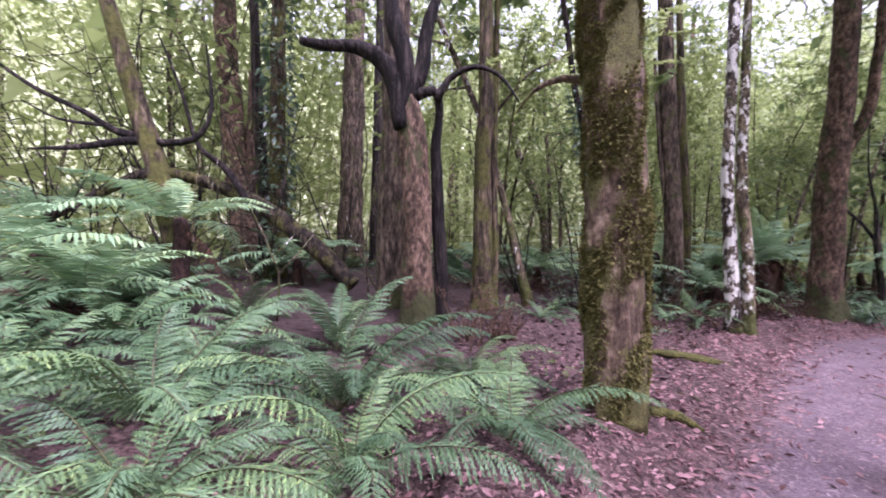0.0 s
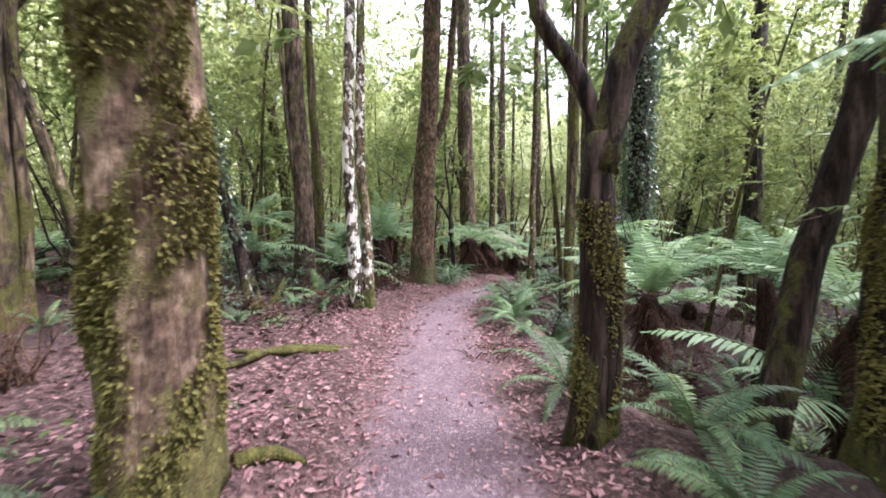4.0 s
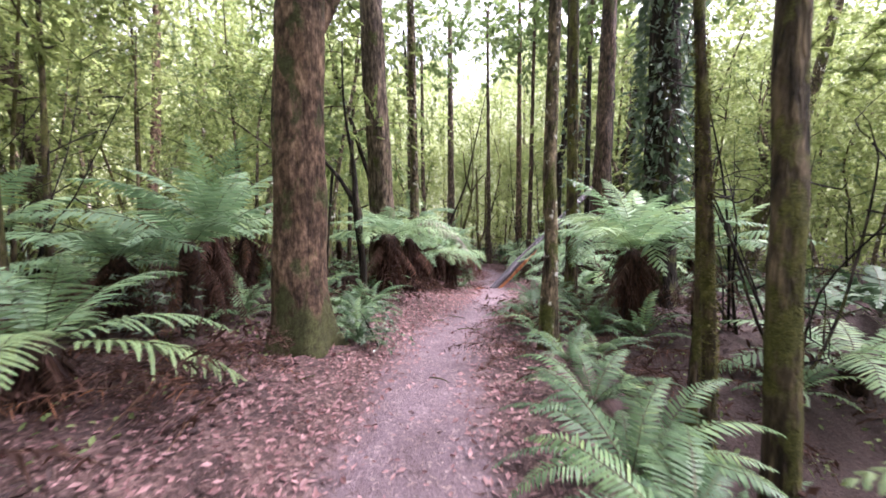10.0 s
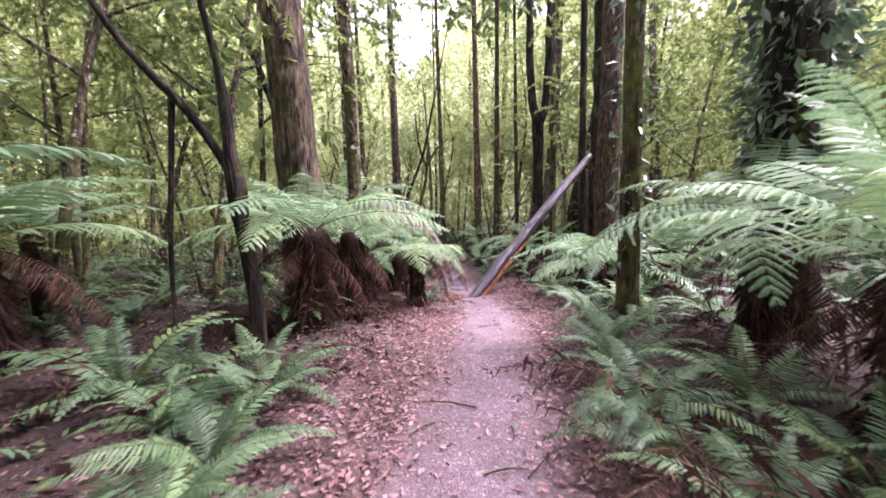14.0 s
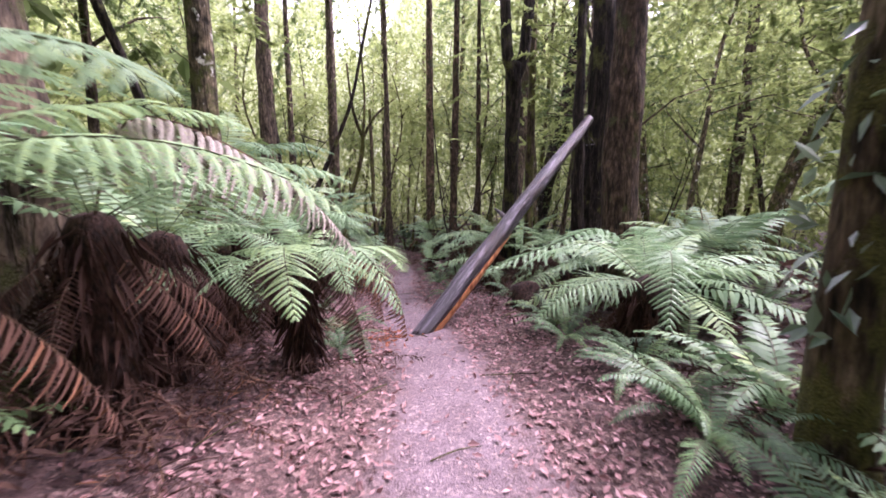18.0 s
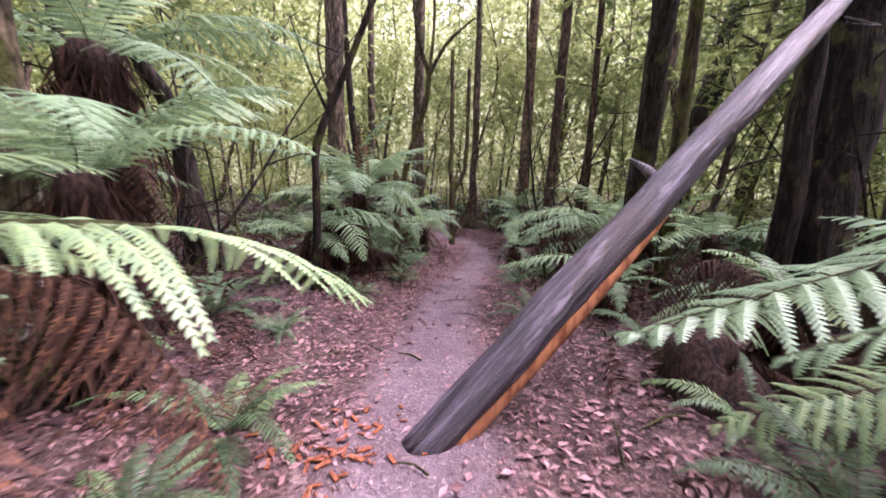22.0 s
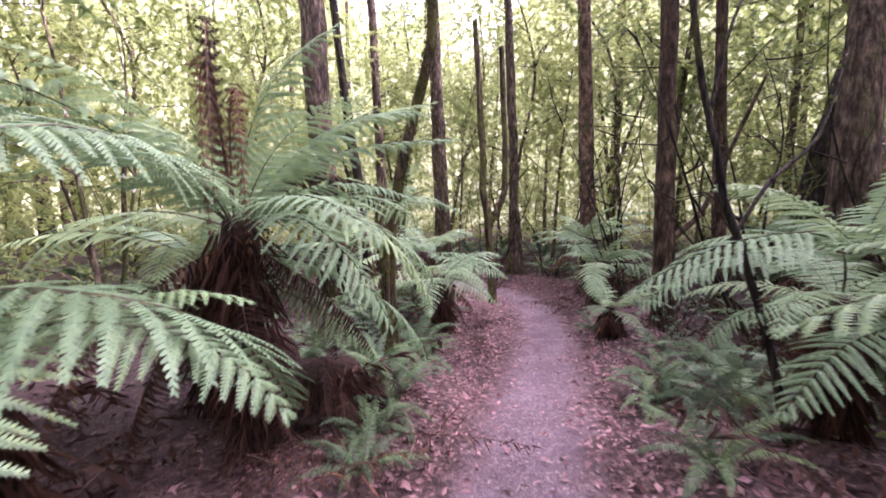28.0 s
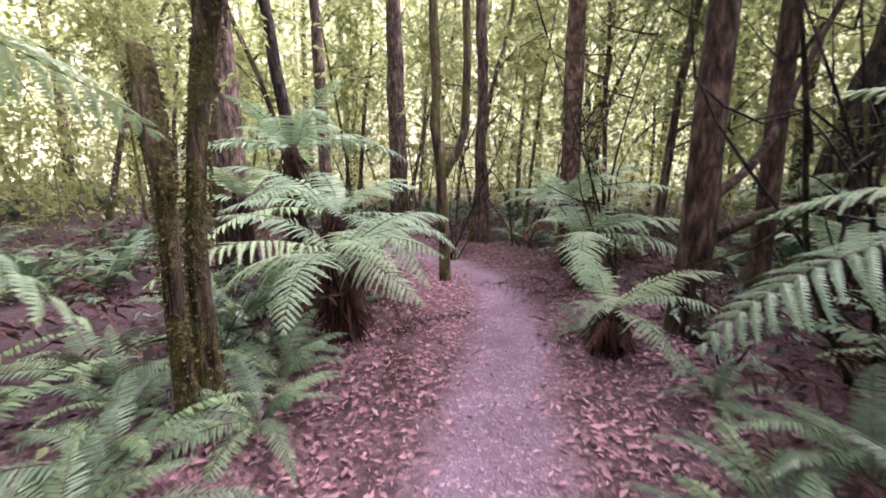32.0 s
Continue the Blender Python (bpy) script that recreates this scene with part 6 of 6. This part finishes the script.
coarse = [frond_mesh("frond", 1.0, 0.28, 14, 3, 58 - 10 * i, 30 + 10 * i, FERN, STALK, 25 + i, 0.12, 0.3, 0.0, 0.1, "coarse") for i in range(2)]
far_ferns = [whole_fern(1, 8, coarse[0]), whole_fern(2, 7, coarse[1]), whole_fern(3, 8, coarse[0])]
pieces, slots = [], []
for x, y in spots(220, 4.5, 17, 0.8, (-12, 40, -8, 32), low=True):
    me = far_ferns[rng.integers(3)]
    m = np.array(pose(0, 0, 0, 0, 0, rng.uniform(0, 360)))[:3, :3] * rng.uniform(0.8, 1.6)
    v0 = np.empty(len(me.vertices) * 3)
    me.vertices.foreach_get("co", v0)
    pieces.append((v0.reshape(-1, 3) @ m.T + np.array([x, y, ground_z(x, y) + 0.01]), [tuple(q.vertices) for q in me.polygons], 0))
    slots += [q.material_index for q in me.polygons]
v, f, _ = join(pieces)
tagged(new("fern_carpet", mesh_of("fern_carpet", v, f, [STALK, FERN], slots, False)), "green fern clumps carpeting the woods beyond the path", "ferns", kind="stuff")

# thin bare stems of the thicket
g = np.random.default_rng(15)
pieces = []
for x, y in spots(260, 4.5, 20, 0.5):
    z, r, h = ground_z(x, y), g.uniform(0.006, 0.02), g.uniform(1.5, 5)
    lean, bow = g.normal(0, 0.24, 2) * h, g.normal(0, 0.14, 2) * h
    line = [(x, y, z - 0.05, r), (x + lean[0] * 0.4 + bow[0], y + lean[1] * 0.4 + bow[1], z + h * 0.45, r * 0.8), (x + lean[0], y + lean[1], z + h, r * 0.3)]
    pieces.append((*tube(line, 4, 0.7, 0.0), 0))
    for _ in range(3):
        w = g.uniform(0.35, 0.9)
        p = np.array(line[1][:3]) * (1 - abs(w - 0.5)) + np.array(line[2][:3]) * abs(w - 0.5) if w > 0.5 else np.array(line[1][:3])
        e = p + g.normal(0, 0.5, 3) + np.array([0, 0, 0.5])
        q = (p + e) / 2 + g.normal(0, 0.12, 3)
        pieces.append((*tube([(*p, r * 0.6), (*q, r * 0.45), (*e, r * 0.2)], 3, 0.6, 0.0), 0))
tagged(new("thicket_stems", mesh_of("thicket_stems", *join(pieces)[:2], [BARK_PALE])), "thin bare stems and twigs of the thicket", "thicket", kind="stuff")

# brown bracken and small green herbs that cover the floor between the ferns
flat = [frond_mesh("dead_frond", 1.1, 0.32, 16, 3, 18, 16, FERN_DEAD, STALK_DEAD, 66, 0.1, 0.6, 0.1, 0.5, "withered")]
v0, f0, s0 = np.array([q.co[:] for q in flat[0].vertices]), [tuple(q.vertices) for q in flat[0].polygons], [q.material_index for q in flat[0].polygons]
pieces, slots = [], []
for x, y in spots(1000, 1.3, 8.0, 0.18, (-7, 33, -4, 24), low=True):
    m = np.array(pose(0, 0, 0, g.normal(0, 16), g.normal(-4, 14), g.uniform(0, 360)))[:3, :3] * g.uniform(0.5, 1.1)
    pieces.append((v0 @ m.T + np.array([x, y, ground_z(x, y) + g.uniform(0.02, 0.12)]), f0, 0))
    slots += s0
v, f, _ = join(pieces)
tagged(new("bracken", mesh_of("bracken", v, f, [STALK_DEAD, FERN_DEAD], slots, False)), "dead brown bracken over the forest floor", "undergrowth", kind="stuff")
n = 60000
x, y = g.uniform(-9, 36, n), g.uniform(-6, 28, n)
dist = from_path(x, y)[0]
patch = np.sin(x * 1.9 + 1) * np.cos(y * 1.6) + 0.6 * np.sin(x * 0.7 - y * 1.1)
keep = (dist > 1.7) & (dist < 12) & (patch > -0.15) & (x + y > -2) & ~((x > -3.5) & (x < 3.2) & (y > 4.4) & (y < 9.5))
x, y = x[keep], y[keep]
c = np.column_stack([x, y, land(x, y) + g.beta(1, 2.5, len(x)) * np.clip(dist[keep] * 0.11, 0.1, 0.8)])
ln = g.uniform(0.03, 0.09, len(c))
v, f = leaves(c, g.normal(0, 1, c.shape) * np.array([1, 1, 0.5]), ln, ln * 0.5, g)
tagged(new("low_herbs", mesh_of("low_herbs", v, f, [LEAF_MID], None, False)), "small green herbs and seedlings among dead fronds", "undergrowth", kind="stuff")

# distant woods: trunks and foliage past the nearer trees
pieces = []
for k in range(60):
    a, r = g.uniform(-1.0, 2.9), g.uniform(32, 54)
    x, y = 12 + r * math.cos(a), 8 + r * math.sin(a)
    if from_path(np.array([x]), np.array([y]))[0][0] < 14:
        continue
    z = ground_z(x, y)
    v, f = tube([(x, y, z - 0.2, g.uniform(0.15, 0.45)), (x + g.normal(0, 0.2), y, z + 6, 0.22), (x + g.normal(0, 0.5), y, z + 20, 0.1)], 6, 3.0, 0.03)
    pieces.append((v, f, 0))
tagged(new("far_trunks", mesh_of("far_trunks", *join(pieces)[:2], [BARK_GREY])), "straight trunks of distant forest trees", "woods", kind="stuff")


def far_leaves(name, n, arc, near, far, tall, leaf, label):
    a, r = g.uniform(arc[0], arc[1], n), g.uniform(near, far, n)
    x, y = 12 + r * np.cos(a), 8 + r * np.sin(a)
    z = land(x, y) + g.beta(1.05, 1.45, n) * tall
    lump = np.sin(x * 0.9) * np.cos(y * 0.8) + np.sin(z * 0.9 + x * 0.5) + 0.5 * np.sin(z * 2.3 - y * 1.3)
    keep = (lump > -1.0) & (from_path(x, y)[0] > 9)
    c = np.column_stack([x, y, z])[keep]
    ln = g.uniform(0.6, 1.3, len(c)) * leaf
    v, f = leaves(c, g.normal(0, 1, c.shape), ln, ln * 0.6, g, small=True)
    tagged(new(name, mesh_of(name, v, f, [LEAF_LIGHT], None, False)), label, "woods", kind="stuff")


far_leaves("far_foliage", 520000, (-1.1, 3.0), 18, 52, 25, 0.3, "pale yellow-green foliage of distant woods")
far_leaves("far_foliage_behind", 9000, (3.0, 5.2), 20, 45, 17, 0.9, "foliage of the woods around")

# backdrop of woods that closes the view; haze painted pale and faintly glowing
def make_distance():
    m, nt, b = shader("distant_woods_glow", 1.0, 0.0)
    co = nt.nodes.new("ShaderNodeTexCoord").outputs["Object"]
    clumps = grain(nt, co, 0.22, (1, 1, 0.8), 8, 0.68)
    fine = grain(nt, co, 1.7, (1, 1, 0.5), 6, 0.7)
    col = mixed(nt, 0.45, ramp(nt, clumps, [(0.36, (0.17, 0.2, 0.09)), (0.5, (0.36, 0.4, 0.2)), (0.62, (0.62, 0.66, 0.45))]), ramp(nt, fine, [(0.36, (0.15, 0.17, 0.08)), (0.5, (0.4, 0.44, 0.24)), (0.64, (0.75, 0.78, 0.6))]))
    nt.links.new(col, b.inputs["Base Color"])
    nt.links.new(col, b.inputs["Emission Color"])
    # the sheet gives off a little light itself, in place of bright haze
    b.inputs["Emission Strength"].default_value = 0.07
    return m


g = np.random.default_rng(90)
turns = np.linspace(0, 2 * np.pi, 241)[:-1]
crest = 30 + 4.0 * np.sin(turns * 9) + 3.2 * np.sin(turns * 23 + 1) + g.normal(0, 1.6, 240)
rim = 64 + 2.5 * np.sin(turns * 7)
foot = np.column_stack([12 + rim * np.cos(turns), 8 + rim * np.sin(turns)])
levels = np.linspace(0, 1, 6)
v = np.vstack([np.column_stack([foot, land(foot[:, 0], foot[:, 1]) - 0.5 + crest * q]) for q in levels])
f = [(a * 240 + k, a * 240 + (k + 1) % 240, (a + 1) * 240 + (k + 1) % 240, (a + 1) * 240 + k) for a in range(5) for k in range(240)]
tagged(new("backdrop", mesh_of("backdrop", v, f, [make_distance()])), "backdrop of far pale green woods, haze and glow painted in", "distant woods", kind="structure")

# ---- leaf litter ----
def scatter_litter(name, n, reach, size, z0, seed, label, material, nearest=0.0):
    g = np.random.default_rng(seed)
    x, y = g.uniform(-6, 32, n * 6), g.uniform(-3, 22, n * 6)
    dist, side = from_path(x, y)[:2]
    want = np.clip((dist - 0.12) / 0.5, 0.09, 1) * np.clip((reach - dist) / (reach * 0.6), 0, 1)
    want = want * np.where((side < 0) & (x < 11) & (dist > 1.15), 0.05, 1) * (dist > nearest) * np.where((nearest == 0) & ((side < 0) & (dist > np.where(x < 12, 1.0, 1.5)) | (x > 12) & (dist > 1.8)), 0.06, 1)
    keep = np.flatnonzero(g.uniform(0, 1, n * 6) < want)[:n]
    x, y = x[keep], y[keep]
    m = len(x)
    c = np.column_stack([x, y, land(x, y) + z0 + g.uniform(0, 0.02, m)])
    w = np.column_stack([g.normal(0, 1, m), g.normal(0, 1, m), g.normal(0, 0.22, m)])
    ln = size * g.uniform(0.5, 1.5, m)
    v, f = leaves(c, w, ln, ln * g.uniform(0.3, 0.6, m), g, 0.1)
    return tagged(new(name, mesh_of(name, v, f, [material], None, False)), label, "leaf litter", kind="stuff")


scatter_litter("leaf_litter", 62000, 3.0, 0.055, 0.004, 31, "fallen pinkish-brown gum and myrtle leaves", LITTER)
# this second scatter carries painted shade, away from the path only
scatter_litter("leaf_litter", 34000, 7.0, 0.075, 0.012, 32, "brown leaves under the ferns, darkened in colour for shade", LITTER_SHADED, 1.35)

# twigs on the ground
for k in range(70):
    t = rng.uniform(0.1, 0.95) * (len(WAY) - 3) + 1
    i = int(t)
    p = WAY[i] + (WAY[i + 1] - WAY[i]) * (t - i)
    a = rng.uniform(0, 6.28)
    off = rng.normal(0, 1.3)
    x, y = p[0] - off * 0.6, p[1] + off * 0.8
    ln = rng.uniform(0.15, 0.55)
    x2, y2 = x + ln * math.cos(a), y + ln * math.sin(a)
    r = rng.uniform(0.003, 0.009)
    log("twig", [(x, y, ground_z(x, y) + r + 0.01, r), ((x + x2) / 2 + 0.02, (y + y2) / 2, ground_z((x + x2) / 2, (y + y2) / 2) + r + 0.02, r * 0.9), (x2, y2, ground_z(x2, y2) + r + 0.01, r * 0.5)], BARK_DARK,
        "thin dead twig on the leaf litter", "twig", 5)
